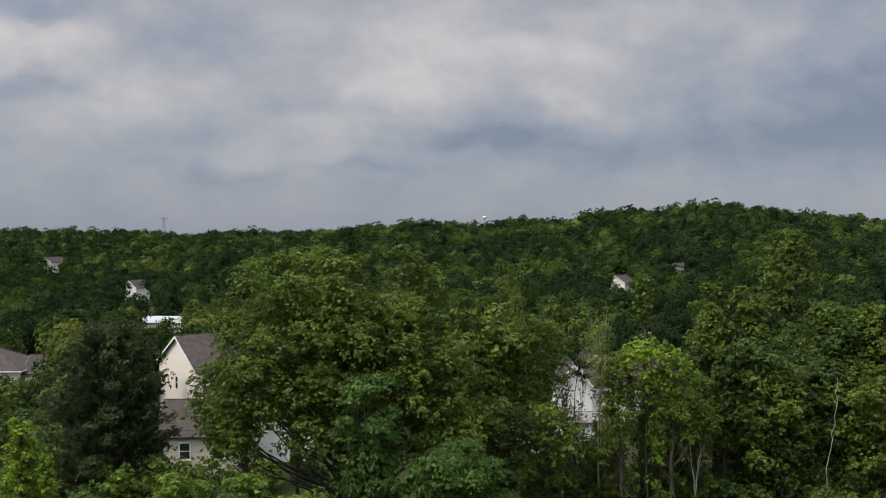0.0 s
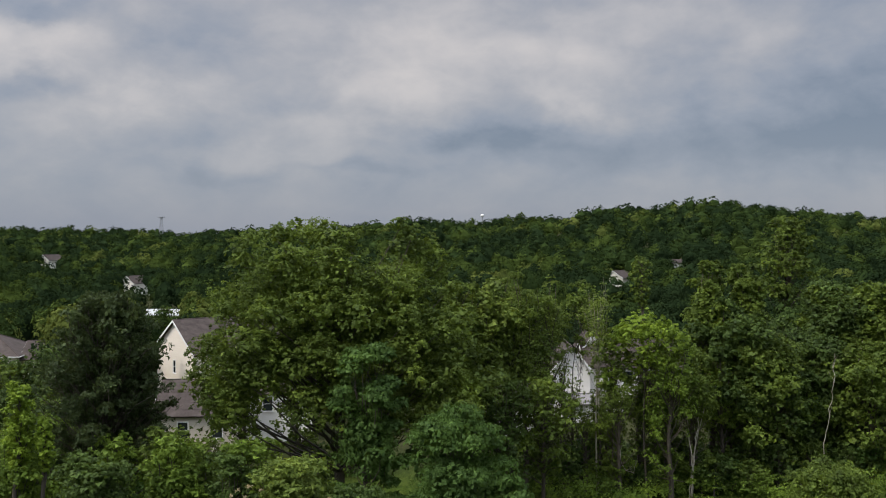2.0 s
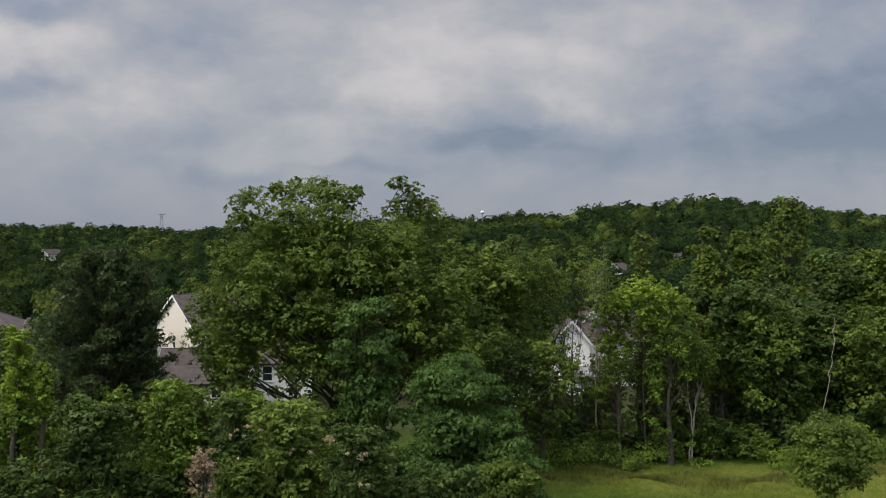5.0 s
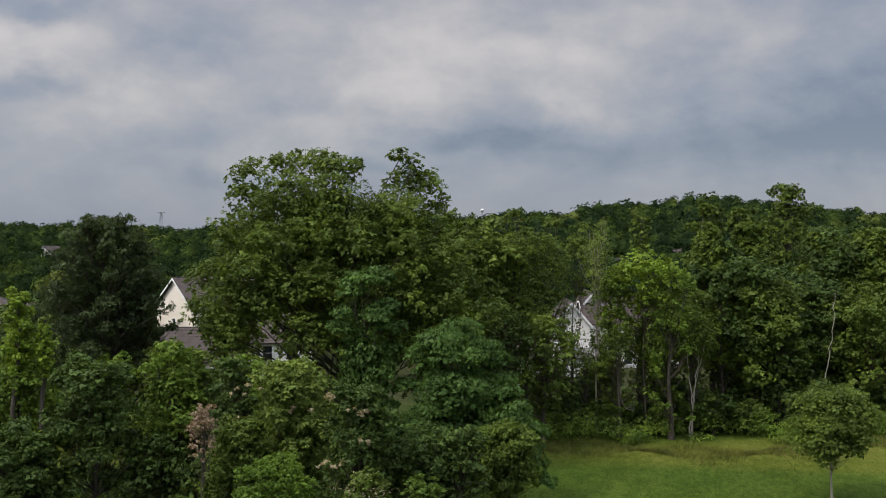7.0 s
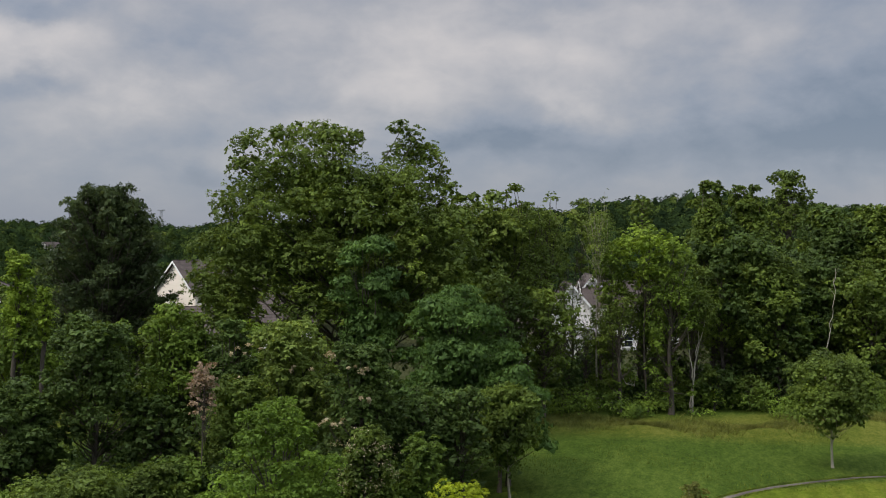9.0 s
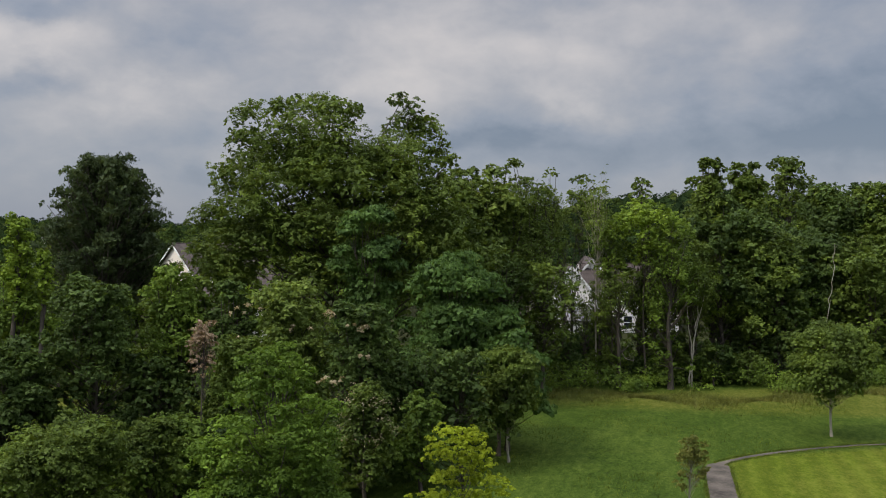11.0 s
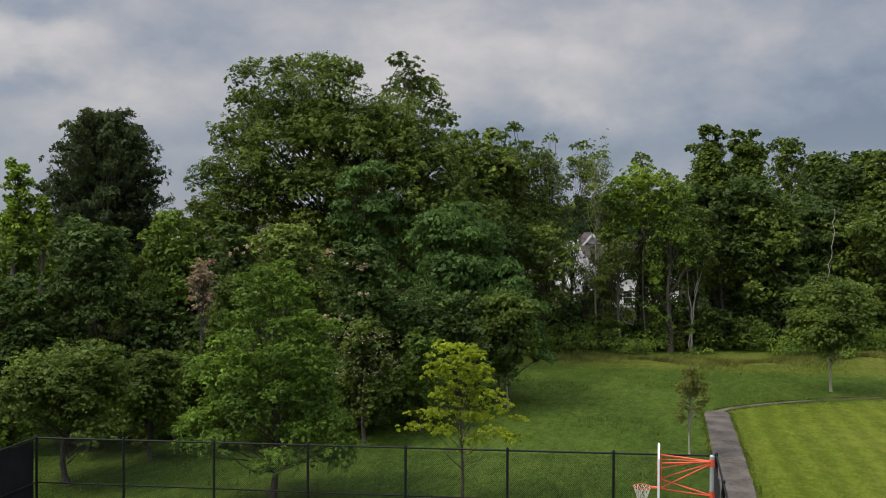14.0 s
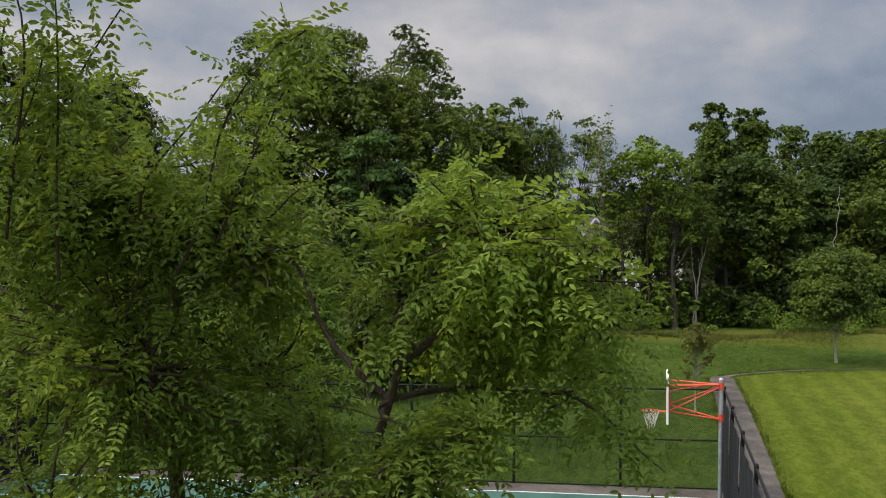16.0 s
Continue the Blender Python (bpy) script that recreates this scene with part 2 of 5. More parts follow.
def leaf_quads(rng, centres, outward, size, wide=0.55, droop=0.0, flat=0.9, along=0.3, plain=True, jitter=0.27):
    """One leaf spray to each centre: arrays of corners and faces."""
    n = len(centres)
    nor = outward * flat + rng.normal(0, jitter, (n, 3)) + np.array((0, 0, 0.3))
    nor /= np.linalg.norm(nor, axis=1)[:, None] + 1e-9
    a = np.cross(nor, rng.normal(0, 1, (n, 3)))
    a += outward * along
    a[:, 2] -= droop
    a /= np.linalg.norm(a, axis=1)[:, None] + 1e-9
    b = np.cross(nor, a)
    s = size * rng.uniform(0.6, 1.35, n)[:, None]
    w = s * wide * 0.5
    if plain:
        v = np.empty((n, 3, 3))
        v[:, 0] = centres - a * s * 0.6
        v[:, 1] = centres + a * s * 0.32 + b * w + nor * s * 0.06
        v[:, 2] = centres + a * s * 0.42 - b * w * 0.95 - nor * s * 0.08
        return v.reshape(-1, 3), np.arange(n * 3).reshape(n, 3)
    v = np.empty((n, 4, 3))
    v[:, 0] = centres - a * s * 0.5
    v[:, 1] = centres + b * w + nor * s * 0.08
    v[:, 2] = centres + a * s * 0.5 - nor * s * 0.12
    v[:, 3] = centres - b * w + nor * s * 0.08
    f = np.arange(n * 4).reshape(n, 4)
    return v.reshape(-1, 3), f


def unit_vectors(rng, n):
    d = rng.normal(0, 1, (n, 3))
    return d / np.linalg.norm(d, axis=1)[:, None]


def clumps(rng, lobes, each=8, shrink=0.43, at=0.66):
    """Smaller lobes standing out of the skin of larger ones, so that the crown is tufted, with gaps."""
    out = []
    for x, y, z, rx, ry, rz in lobes:
        for d in unit_vectors(rng, each):
            d[2] = abs(d[2]) if d[2] < -0.4 else d[2]
            k = shrink * rng.uniform(0.7, 1.25)
            out.append((x + d[0] * rx * at, y + d[1] * ry * at, z + d[2] * rz * at, rx * k, ry * k, rz * k * 0.9))
    return out


def crown_points(rng, lobes, count, twig=16, spread=0.15, fill=0.3):
    """Leaf places in tufts, domed as the ends of boughs are, over the skin of the lobes (x, y, z, rx, ry, rz), and the way outward."""
    lobes = np.asarray(lobes, dtype=float)
    area = lobes[:, 3] * lobes[:, 5]
    pick = rng.choice(len(lobes), max(1, count // twig), p=area / area.sum())
    d = unit_vectors(rng, len(pick))
    d[:, 2] = np.where(d[:, 2] < -0.5, -d[:, 2], d[:, 2])
    r = np.where(rng.random(len(pick)) < fill, rng.uniform(0.35, 0.8, len(pick)), rng.uniform(0.82, 1.12, len(pick)))
    L = lobes[pick]
    c = np.repeat(L[:, :3] + d * L[:, 3:6] * r[:, None], twig, axis=0)
    size = np.clip(L[:, 3:6].mean(axis=1) * spread * 2.4, 0.09, 0.55) * rng.uniform(0.6, 1.35, len(pick))
    d = np.repeat(d, twig, axis=0)
    e = unit_vectors(rng, len(d)) * 0.95 + d * 0.5 + (0, 0, 0.5)
    e /= np.linalg.norm(e, axis=1)[:, None]
    centres = c + e * np.repeat(size, twig)[:, None] * rng.uniform(0.5, 1.1, len(d))[:, None] * (1, 1, 0.72)
    out = e + d * 0.35
    return centres, out / np.linalg.norm(out, axis=1)[:, None]


def auto_lobes(rng, style, r, lo, top):
    """Lobes of a crown of half-width r between the heights lo and top, round the trunk's axis."""
    out, h = [], top - lo
    mid = (lo + top) / 2
    if style in ("round", "sparse"):
        for i in range(56 if style == "round" else 46):
            u = unit_vectors(rng, 1)[0]
            k = rng.uniform(0.45, 0.92)
            q = r * (rng.uniform(0.13, 0.36) if style == "round" else rng.uniform(0.12, 0.27))
            out.append((u[0] * r * k, u[1] * r * k, mid + u[2] * h * 0.5 * k, q, q, q * 0.85))
        for i in range(9 if style == "round" else 4):
            a, b = i * 2.4, rng.uniform(0.25, 0.95)
            q = r * rng.uniform(0.18, 0.36)
            out.append((math.cos(a) * math.sin(b) * r * 0.8, math.sin(a) * math.sin(b) * r * 0.8, mid + math.cos(b) * (h * 0.5 - q), q, q, q * 0.85))
        out.append((0, 0, mid, r * 0.68, r * 0.68, h * (0.41 if style == "round" else 0.34)))
    elif style == "locust":
        for i in range(46):
            t = rng.uniform(0, 1)
            reach = r * math.sqrt(max(0.05, 1 - (t * 1.02) ** 2.2)) * rng.uniform(0.35, 0.95)
            a = rng.uniform(0, 2 * math.pi)
            q = r * rng.uniform(0.22, 0.36)
            out.append((reach * math.cos(a), reach * math.sin(a), lo + h * 0.08 + t * h * 0.84, q, q, q * 0.48))
        out.append((0, 0, mid - h * 0.1, r * 0.5, r * 0.5, h * 0.3))
    elif style == "tiers":
        for i in range(34):
            t = (i + 0.5) / 34
            reach = r * (1 - t * 0.8) * rng.uniform(0.4, 0.9)
            a = i * 2.4 + rng.uniform(-0.5, 0.5)
            q = r * rng.uniform(0.22, 0.33)
            out.append((reach * math.cos(a), reach * math.sin(a), lo + h * (0.04 + 0.9 * t) + 0.1 * reach, q, q, q * 0.38))
    elif style == "cone":
        for i in range(64):
            t = (i + 0.5) / 64
            reach = r * min(0.92, 1.12 * (1 - t) ** 0.45) * rng.uniform(0.5, 0.85)
            a = i * 2.4 + rng.uniform(-0.4, 0.4)
            q = r * (0.15 + 0.12 * (1 - t))
            out.append((reach * math.cos(a), reach * math.sin(a), lo + h * (0.06 + 0.88 * t), q, q, q * 0.62))
        out.append((0, 0, lo + h * 0.35, r * 0.45, r * 0.45, h * 0.32))
    elif style == "column":
        for i in range(26):
            t = (i + 0.5) / 26
            q = r * (0.3 + 0.7 * math.sin(math.pi * min(1, 1.02 - t * 0.86)))
            a = i * 2.4
            out.append((math.cos(a) * q * 0.5, math.sin(a) * q * 0.5, lo + h * t, q * 0.5, q * 0.5, h * 0.07))
    elif style == "spruce":       # boughs that sweep out and up, in tiers, longest low down
        for i in range(170):
            t = ((i + 0.5) / 170) ** 0.85
            reach = r * (1 - 0.74 * t ** 2.5) * rng.uniform(0.62, 1.05)
            a = i * 2.4 + rng.uniform(-0.5, 0.5)
            climb = rng.uniform(0.18, 0.45) + 0.5 * t
            for k in (0.35, 0.6, 0.8, 0.95):
                q = r * (0.125 - 0.035 * k) * rng.uniform(0.75, 1.3)
                out.append((reach * k * math.cos(a), reach * k * math.sin(a), lo + h * (0.02 + 0.80 * t) + climb * reach * k * 0.55, q, q, q * 0.6))
        out.append((0, 0, lo + h * 0.40, r * 0.5, r * 0.5, h * 0.36))
    return out


def make_tree(name, label, x, y, z, top, lo, r, style, leaf, count, size, seed, group="", lobes=None, trunk_r=None, twig=16,
              droop=0.0, bark=None, extra=(), category="tree", spread=0.15, shift=(0, 0), bare=0, dense=1.5, fill=0.43, wide=0.55, along=0.3, inner_size=1.7):
    """A tree at (x, y, z): trunk with limbs, and a crown of leaf sprays between the heights lo and top (above the world's zero)."""
    rng = np.random.default_rng(seed)
    far = y > 45
    count, size = int(count * (1.75 if far else 1.45)), size * (0.60 if far else 0.56)
    if not lobes:
        lobes = auto_lobes(rng, style, r, lo, top)
        high, low = max(q[2] + q[5] for q in lobes), min(q[2] - q[5] for q in lobes)
        side = max(abs(q[0]) + q[3] for q in lobes)
        lobes = [(q[0] * r / side + shift[0], q[1] * r / side + shift[1], lo + (q[2] - low) * (top - lo) / (high - low), *q[3:]) for q in lobes]
    if style == "sparse":         # loose single twigs in place of tufts
        twig, spread = 7, spread * 1.6
    lobes = [(a, b, c - z, d, e, f) for a, b, c, d, e, f in lobes]
    ob = thing(name, x, y, z, label, category, group)
    t = Tubes(6)
    height = top - z
    tr = trunk_r or 0.012 * height + 0.06
    mid = np.array((shift[0] * 0.6, shift[1] * 0.6, (lo - z) + (top - lo) * 0.45))
    pts, rad = bent(rng, (0, 0, -0.15), mid, tr, tr * 0.5, 0.04, 7)
    rad[0] *= 1.35
    t.add(pts, rad)
    t.add(*bent(rng, mid, np.array((shift[0], shift[1], (top - z) - (top - lo) * 0.2)), tr * 0.5, tr * 0.12, 0.05, 4))
    t.sides = 3
    for L in lobes:
        c = np.array(L[:3])
        k = min(1.0, max(0.25, (c[2] * 0.8 - 0.45 * np.hypot(c[0], c[1])) / max(mid[2], 0.3)))
        root = mid * min(k, 1.0) if style != "column" else np.array((0, 0, max(0.2, c[2] - 0.8)))
        t.add(*bent(rng, root, c, min(0.13, tr * 0.28), min(0.03, tr * 0.07), 0.10, 3))
    for i in range(bare):
        L = lobes[rng.integers(len(lobes))]
        c = np.array(L[:3])
        tip = c + unit_vectors(rng, 1)[0] * (0.5, 0.5, 0.4) * L[3] + np.array((0, 0, L[5] * rng.uniform(0.6, 1.25)))
        t.add(*bent(rng, c, tip, tr * 0.16, tr * 0.03, 0.12, 4))
    smooth(part("trunk", t.mesh("trunk"), bark or BARK, ob))
    cen, outw = crown_points(rng, lobes if style == "spruce" else clumps(rng, lobes), int(count * dense), twig, spread)
    v, f = leaf_quads(rng, cen, outw, size, wide=wide, droop=droop, along=along, plain=far)
    if style not in ("sparse", "tiers"):      # larger sprays inside, which close the crown
        inner = [(a, b, c, d * 0.74, e * 0.74, g * 0.74) for a, b, c, d, e, g in lobes]
        cen, outw = crown_points(rng, inner, int(count * fill), 4, spread, 0.5)
        v2, f2 = leaf_quads(rng, cen, outw, size * inner_size, wide=0.75, droop=droop, plain=far)
        f = np.concatenate([f, f2 + len(v)])
        v = np.concatenate([v, v2])
    v[:, 2] = np.maximum(v[:, 2], 0.03)
    part("crown", raw_mesh("crown", v, f), LEAF[leaf], ob)
    for nm, lab, lf, lb, cnt, sz in extra:
        lb = [(a, b, c - z, d, e, g) for a, b, c, d, e, g in lb]
        cen, outw = crown_points(rng, lb, cnt, twig, spread)
        v, f = leaf_quads(rng, cen, outw, sz, droop=droop)
        part(nm, raw_mesh(nm, v, f), LEAF[lf], ob, lab)
    return ob


# ---- ground ----
CREST = [(-0.60, 1100, 31), (-0.47, 1130, 31), (-0.38, 1130, 28), (-0.27, 1100, 24.5), (-0.20, 1060, 27), (-0.13, 1000, 27), (-0.07, 900, 32), (-0.03, 800, 35),
         (0.04, 790, 32), (0.07, 800, 37), (0.14, 880, 38), (0.165, 930, 48), (0.22, 880, 47), (0.265, 800, 51), (0.34, 800, 46), (0.40, 820, 42), (0.47, 850, 36), (0.60, 850, 36)]


def smoothstep(a, b, t):
    t = np.clip((t - a) / (b - a), 0, 1)
    return t * t * (3 - 2 * t)


def ground_z(x, y):
    """The height of the ground: a lawn that is all but level, dipping a little, then wooded land rising to the ridges."""
    x, y = np.asarray(x, dtype=float), np.asarray(y, dtype=float)
    u = x / np.maximum(y, 60)
    us = [c[0] for c in CREST]
    far = np.interp(u, us, [c[1] for c in CREST])
    high = np.interp(u, us, [c[2] for c in CREST]) - 12
    lawn = -0.8 * np.exp(-((x - 27) / 14) ** 2 - ((y - 60) / 16) ** 2) + 0.12 * np.sin(x * 0.21 + 1) * np.sin(y * 0.17) * smoothstep(32, 45, y)
    lawn = lawn - 0.027 * np.clip(8 - x, 0, 24) * (1 - smoothstep(38, 60, y)) * smoothstep(-40, 0, y)
    t = np.clip((y - 130) / (far - 130), 0, 2.2)
    dip = 1.2 - (5.5 - 6.0 * np.clip(u + 0.12, 0, 0.35)) * np.sin(np.pi * np.clip(t, 0, 1) ** 0.62)
    rise = np.where(t < 1, dip + (high - 1.2) * t ** 1.9, high * (1 - 0.25 * np.minimum(1, t - 1)))
    return np.where(y < 130, lawn + 1.2 * smoothstep(75, 130, y), rise)


def build_ground():
    ys = np.concatenate([np.linspace(-250, -10, 10), np.linspace(0, 100, 81), np.linspace(104, 300, 40), np.linspace(320, 1300, 60), np.linspace(1500, 4800, 12)])
    xs = np.concatenate([np.linspace(-4000, -500, 12), np.linspace(-450, -60, 40), np.linspace(-55, 55, 75), np.linspace(60, 450, 40), np.linspace(500, 4000, 12)])
    gx, gy = np.meshgrid(xs, ys)
    v = np.stack([gx, gy, ground_z(gx, gy)], axis=-1).reshape(-1, 3)
    w = len(xs)
    i = (np.arange(len(ys) - 1)[:, None] * w + np.arange(w - 1)[None, :]).ravel()
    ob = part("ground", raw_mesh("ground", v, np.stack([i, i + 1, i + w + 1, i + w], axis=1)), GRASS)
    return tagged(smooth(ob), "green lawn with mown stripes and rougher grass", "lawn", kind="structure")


def grass_material():
    """Lawn: freshly mown and striped beyond the path, rougher and darker elsewhere, with dry yellow patches."""
    def build(n, link):
        co = n("ShaderNodeTexCoord")
        sep = n("ShaderNodeSeparateXYZ")
        link(co.outputs["Object"], sep.inputs[0])
        blade = n("ShaderNodeTexNoise", Scale=6.5, Detail=5.0, Roughness=0.8)
        tuft = n("ShaderNodeTexNoise", Scale=2.2, Detail=5.0, Roughness=0.65)
        patch = n("ShaderNodeTexNoise", Scale=0.16, Detail=4.0, Roughness=0.55)
        turn = n("ShaderNodeMapping")
        turn.inputs["Rotation"].default_value = (0, 0, radians(14.7))
        link(co.outputs["Object"], turn.inputs["Vector"])
        long = n("ShaderNodeMapping")
        long.inputs["Scale"].default_value = (1.0, 0.40, 1.0)
        link(turn.outputs[0], long.inputs["Vector"])
        for t in (blade, tuft, patch):
            link(long.outputs[0], t.inputs["Vector"])
        f = n("ShaderNodeMath", op="MULTIPLY_ADD")
        f.inputs[1].default_value = 1.3
        link(blade.outputs[0], f.inputs[0]), link(tuft.outputs[0], f.inputs[2])
        g = n("ShaderNodeMath", op="MULTIPLY_ADD")
        g.inputs[1].default_value = 0.9
        link(patch.outputs[0], g.inputs[0]), link(f.outputs[0], g.inputs[2])
        rough = ramp(n, [(0.85, (0.0168, 0.0272, 0.0040)), (1.25, (0.0400, 0.0710, 0.0090)), (1.6, (0.0880, 0.1240, 0.0200))])
        k = n("ShaderNodeMath", op="MULTIPLY")
        k.inputs[1].default_value = 0.517
        link(g.outputs[0], k.inputs[0])
        for e, pos in zip(rough.color_ramp.elements, (0.55, 0.78, 0.98)):
            e.position = pos
        link(k.outputs[0], rough.inputs[0])
        mown = ramp(n, [(0.5, (0.0384, 0.0584, 0.0048)), (0.78, (0.0832, 0.1152, 0.0096)), (0.98, (0.1480, 0.1640, 0.0240))])
        link(k.outputs[0], mown.inputs[0])
        # mower tracks
        mp = n("ShaderNodeMapping")
        mp.inputs["Rotation"].default_value = (0, 0, radians(14.7))
        link(co.outputs["Object"], mp.inputs["Vector"])
        wave = n("ShaderNodeTexWave", Scale=0.22, Distortion=1.2, Detail=4.0)
        link(mp.outputs[0], wave.inputs["Vector"])
        lane = n("ShaderNodeMapRange")
        lane.inputs["To Min"].default_value, lane.inputs["To Max"].default_value = 0.89, 1.09
        link(wave.outputs["Fac"], lane.inputs["Value"])
        # the mown side: right of the footpath
        side = n("ShaderNodeMath", op="MULTIPLY_ADD")
        side.inputs[1].default_value = -0.265
        link(sep.outputs["Y"], side.inputs[0]), link(sep.outputs["X"], side.inputs[2])
        edge = n("ShaderNodeMapRange")
        edge.inputs["From Min"].default_value, edge.inputs["From Max"].default_value = 2.0, 2.6
        link(side.outputs[0], edge.inputs["Value"])
        back = n("ShaderNodeMapRange")
        back.inputs["From Min"].default_value, back.inputs["From Max"].default_value = 49.9, 48.9
        bend = n("ShaderNodeMath", op="MULTIPLY_ADD")
        bend.inputs[1].default_value = -0.35
        link(sep.outputs["X"], bend.inputs[0]), link(sep.outputs["Y"], bend.inputs[2])
        link(bend.outputs[0], back.inputs["Value"])
        both = n("ShaderNodeMath", op="MULTIPLY")
        link(edge.outputs[0], both.inputs[0]), link(back.outputs[0], both.inputs[1])
        # yellow unmown strip along the wood, and long pale streaks down the slope
        streak = n("ShaderNodeTexNoise", Scale=0.11, Detail=5.0, Roughness=0.6, Distortion=0.6)
        across = n("ShaderNodeMapping")
        across.inputs["Scale"].default_value = (0.45, 1.5, 1.0)
        across.inputs["Rotation"].default_value = (0, 0, radians(-12))
        link(co.outputs["Object"], across.inputs["Vector"]), link(across.outputs[0], streak.inputs["Vector"])
        away = n("ShaderNodeMath", op="MULTIPLY_ADD")
        away.inputs[1].default_value = 9.0
        link(streak.outputs[0], away.inputs[0]), link(sep.outputs["Y"], away.inputs[2])
        strip_a, strip_b = n("ShaderNodeMapRange"), n("ShaderNodeMapRange")
        for m, lo, hi in ((strip_a, 72.5, 75.5), (strip_b, 84.0, 80.5)):
            m.inputs["From Min"].default_value, m.inputs["From Max"].default_value = lo, hi
            link(away.outputs[0], m.inputs["Value"])
        band = n("ShaderNodeMath", op="MULTIPLY")
        link(strip_a.outputs[0], band.inputs[0]), link(strip_b.outputs[0], band.inputs[1])
        pale = n("ShaderNodeMapRange")
        for key, val in (("From Min", 0.52), ("From Max", 0.75), ("To Max", 0.28)):
            pale.inputs[key].default_value = val
        link(streak.outputs[0], pale.inputs["Value"])
        dry = n("ShaderNodeMath", op="MAXIMUM")
        link(band.outputs[0], dry.inputs[0]), link(pale.outputs[0], dry.inputs[1])
        straw = ramp(n, [(0.55, (0.036, 0.054, 0.008)), (0.78, (0.076, 0.098, 0.013)), (0.98, (0.140, 0.142, 0.030))])
        link(k.outputs[0], straw.inputs[0])
        wild = n("ShaderNodeMix")
        wild.data_type = "RGBA"
        link(dry.outputs[0], wild.inputs[0]), link(rough.outputs[0], wild.inputs[6]), link(straw.outputs[0], wild.inputs[7])
        rough = wild
        mix = n("ShaderNodeMix")
        mix.data_type = "RGBA"
        link(both.outputs[0], mix.inputs[0]), link(rough.outputs[2], mix.inputs[6]), link(mown.outputs[0], mix.inputs[7])
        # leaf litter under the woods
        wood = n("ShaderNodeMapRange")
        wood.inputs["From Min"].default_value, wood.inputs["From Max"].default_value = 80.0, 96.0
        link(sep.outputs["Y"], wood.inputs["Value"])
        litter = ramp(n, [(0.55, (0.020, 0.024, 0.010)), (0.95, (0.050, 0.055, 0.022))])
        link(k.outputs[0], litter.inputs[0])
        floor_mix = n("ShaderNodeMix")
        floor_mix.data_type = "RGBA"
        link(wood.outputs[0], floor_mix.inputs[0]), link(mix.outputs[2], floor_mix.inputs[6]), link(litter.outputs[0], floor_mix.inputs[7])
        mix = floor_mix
        lanes = n("ShaderNodeMix")
        link(both.outputs[0], lanes.inputs[0]), link(lane.outputs[0], lanes.inputs[3])
        lanes.inputs[2].default_value = 1.0
        mul = n("ShaderNodeVectorMath", op="SCALE")
        link(mix.outputs[2], mul.inputs[0]), link(lanes.outputs[0], mul.inputs["Scale"])
        p = n("ShaderNodeBsdfPrincipled", Roughness=0.9)
        p.inputs["Specular IOR Level"].default_value = 0.05
        bp = n("ShaderNodeBump", Strength=0.9, Distance=0.12)
        link(f.outputs[0], bp.inputs["Height"])
        link(bp.outputs[0], p.inputs["Normal"]), link(mul.outputs[0], p.inputs["Base Color"])
        return p.outputs[0]
    return material("lawn_grass", build)


GRASS = grass_material()
build_ground()


# ---- court, path, fence ----
TURN_C = radians(11.0)
E1 = np.array((math.cos(TURN_C), -math.sin(TURN_C), 0.0))     # along the far fence, to the right
E2 = np.array((math.sin(TURN_C), math.cos(TURN_C), 0.0))      # along the side fences, away
CORNER = np.array((8.12, 27.47, 0.1))                          # far right corner of the fence
E3 = np.array((math.sin(radians(13.0)), math.cos(radians(13.0)), 0.0))     # the way of the side fence
BAYS, BAY = 7, 3.19
FALL = 0.45                                                   # the far fence and court fall this much to the left
FENCE_H = 3.0

COURT_GREEN = rough_material("green_court_paint", (0.030, 0.085, 0.062), (0.060, 0.135, 0.100), 0.8, 0.75, 0.15, fine=20)
COURT_LINE = rough_material("white_line_paint", (0.50, 0.50, 0.48), (0.72, 0.72, 0.70), 2.0, 0.8, 0.1)
ASPHALT = rough_material("worn_asphalt", (0.022, 0.019, 0.015), (0.140, 0.118, 0.096), 0.7, 0.9, 0.5, fine=9)
BLACK_METAL = rough_material("black_coated_steel", (0.005, 0.005, 0.005), (0.013, 0.013, 0.013), 5.0, 0.6, 0.05, spec=0.2)
STEEL = rough_material("galvanised_steel", (0.30, 0.31, 0.33), (0.52, 0.53, 0.55), 4.0, 0.5, 0.05, metal=0.6)
RED_PAINT = rough_material("red_orange_paint", (0.55, 0.06, 0.03), (0.75, 0.13, 0.06), 4.0, 0.5, 0.05)
WHITE_PAINT = rough_material("white_paint", (0.66, 0.66, 0.64), (0.84, 0.84, 0.82), 2.5, 0.5, 0.05)
SCREEN = rough_material("black_screen_fabric", (0.008, 0.008, 0.009), (0.02, 0.02, 0.022), 3.0, 0.9, 0.2)
NET_CORD = rough_material("dirty_white_cord", (0.45, 0.42, 0.36), (0.68, 0.65, 0.58), 9.0, 0.9, 0.2)


def box_bm(bm, size, at=(0, 0, 0), turn=None, bevel=0.0):
    m = Matrix.Translation(at) @ (turn or Matrix.Identity(4)) @ Matrix.Diagonal((*size, 1))
    made = bmesh.ops.create_cube(bm, size=1.0, matrix=m)
    if bevel:
        edges = list({e for v in made["verts"] for e in v.link_edges})
        bmesh.ops.bevel(bm, geom=edges, offset=bevel, segments=2, affect="EDGES")
    return made


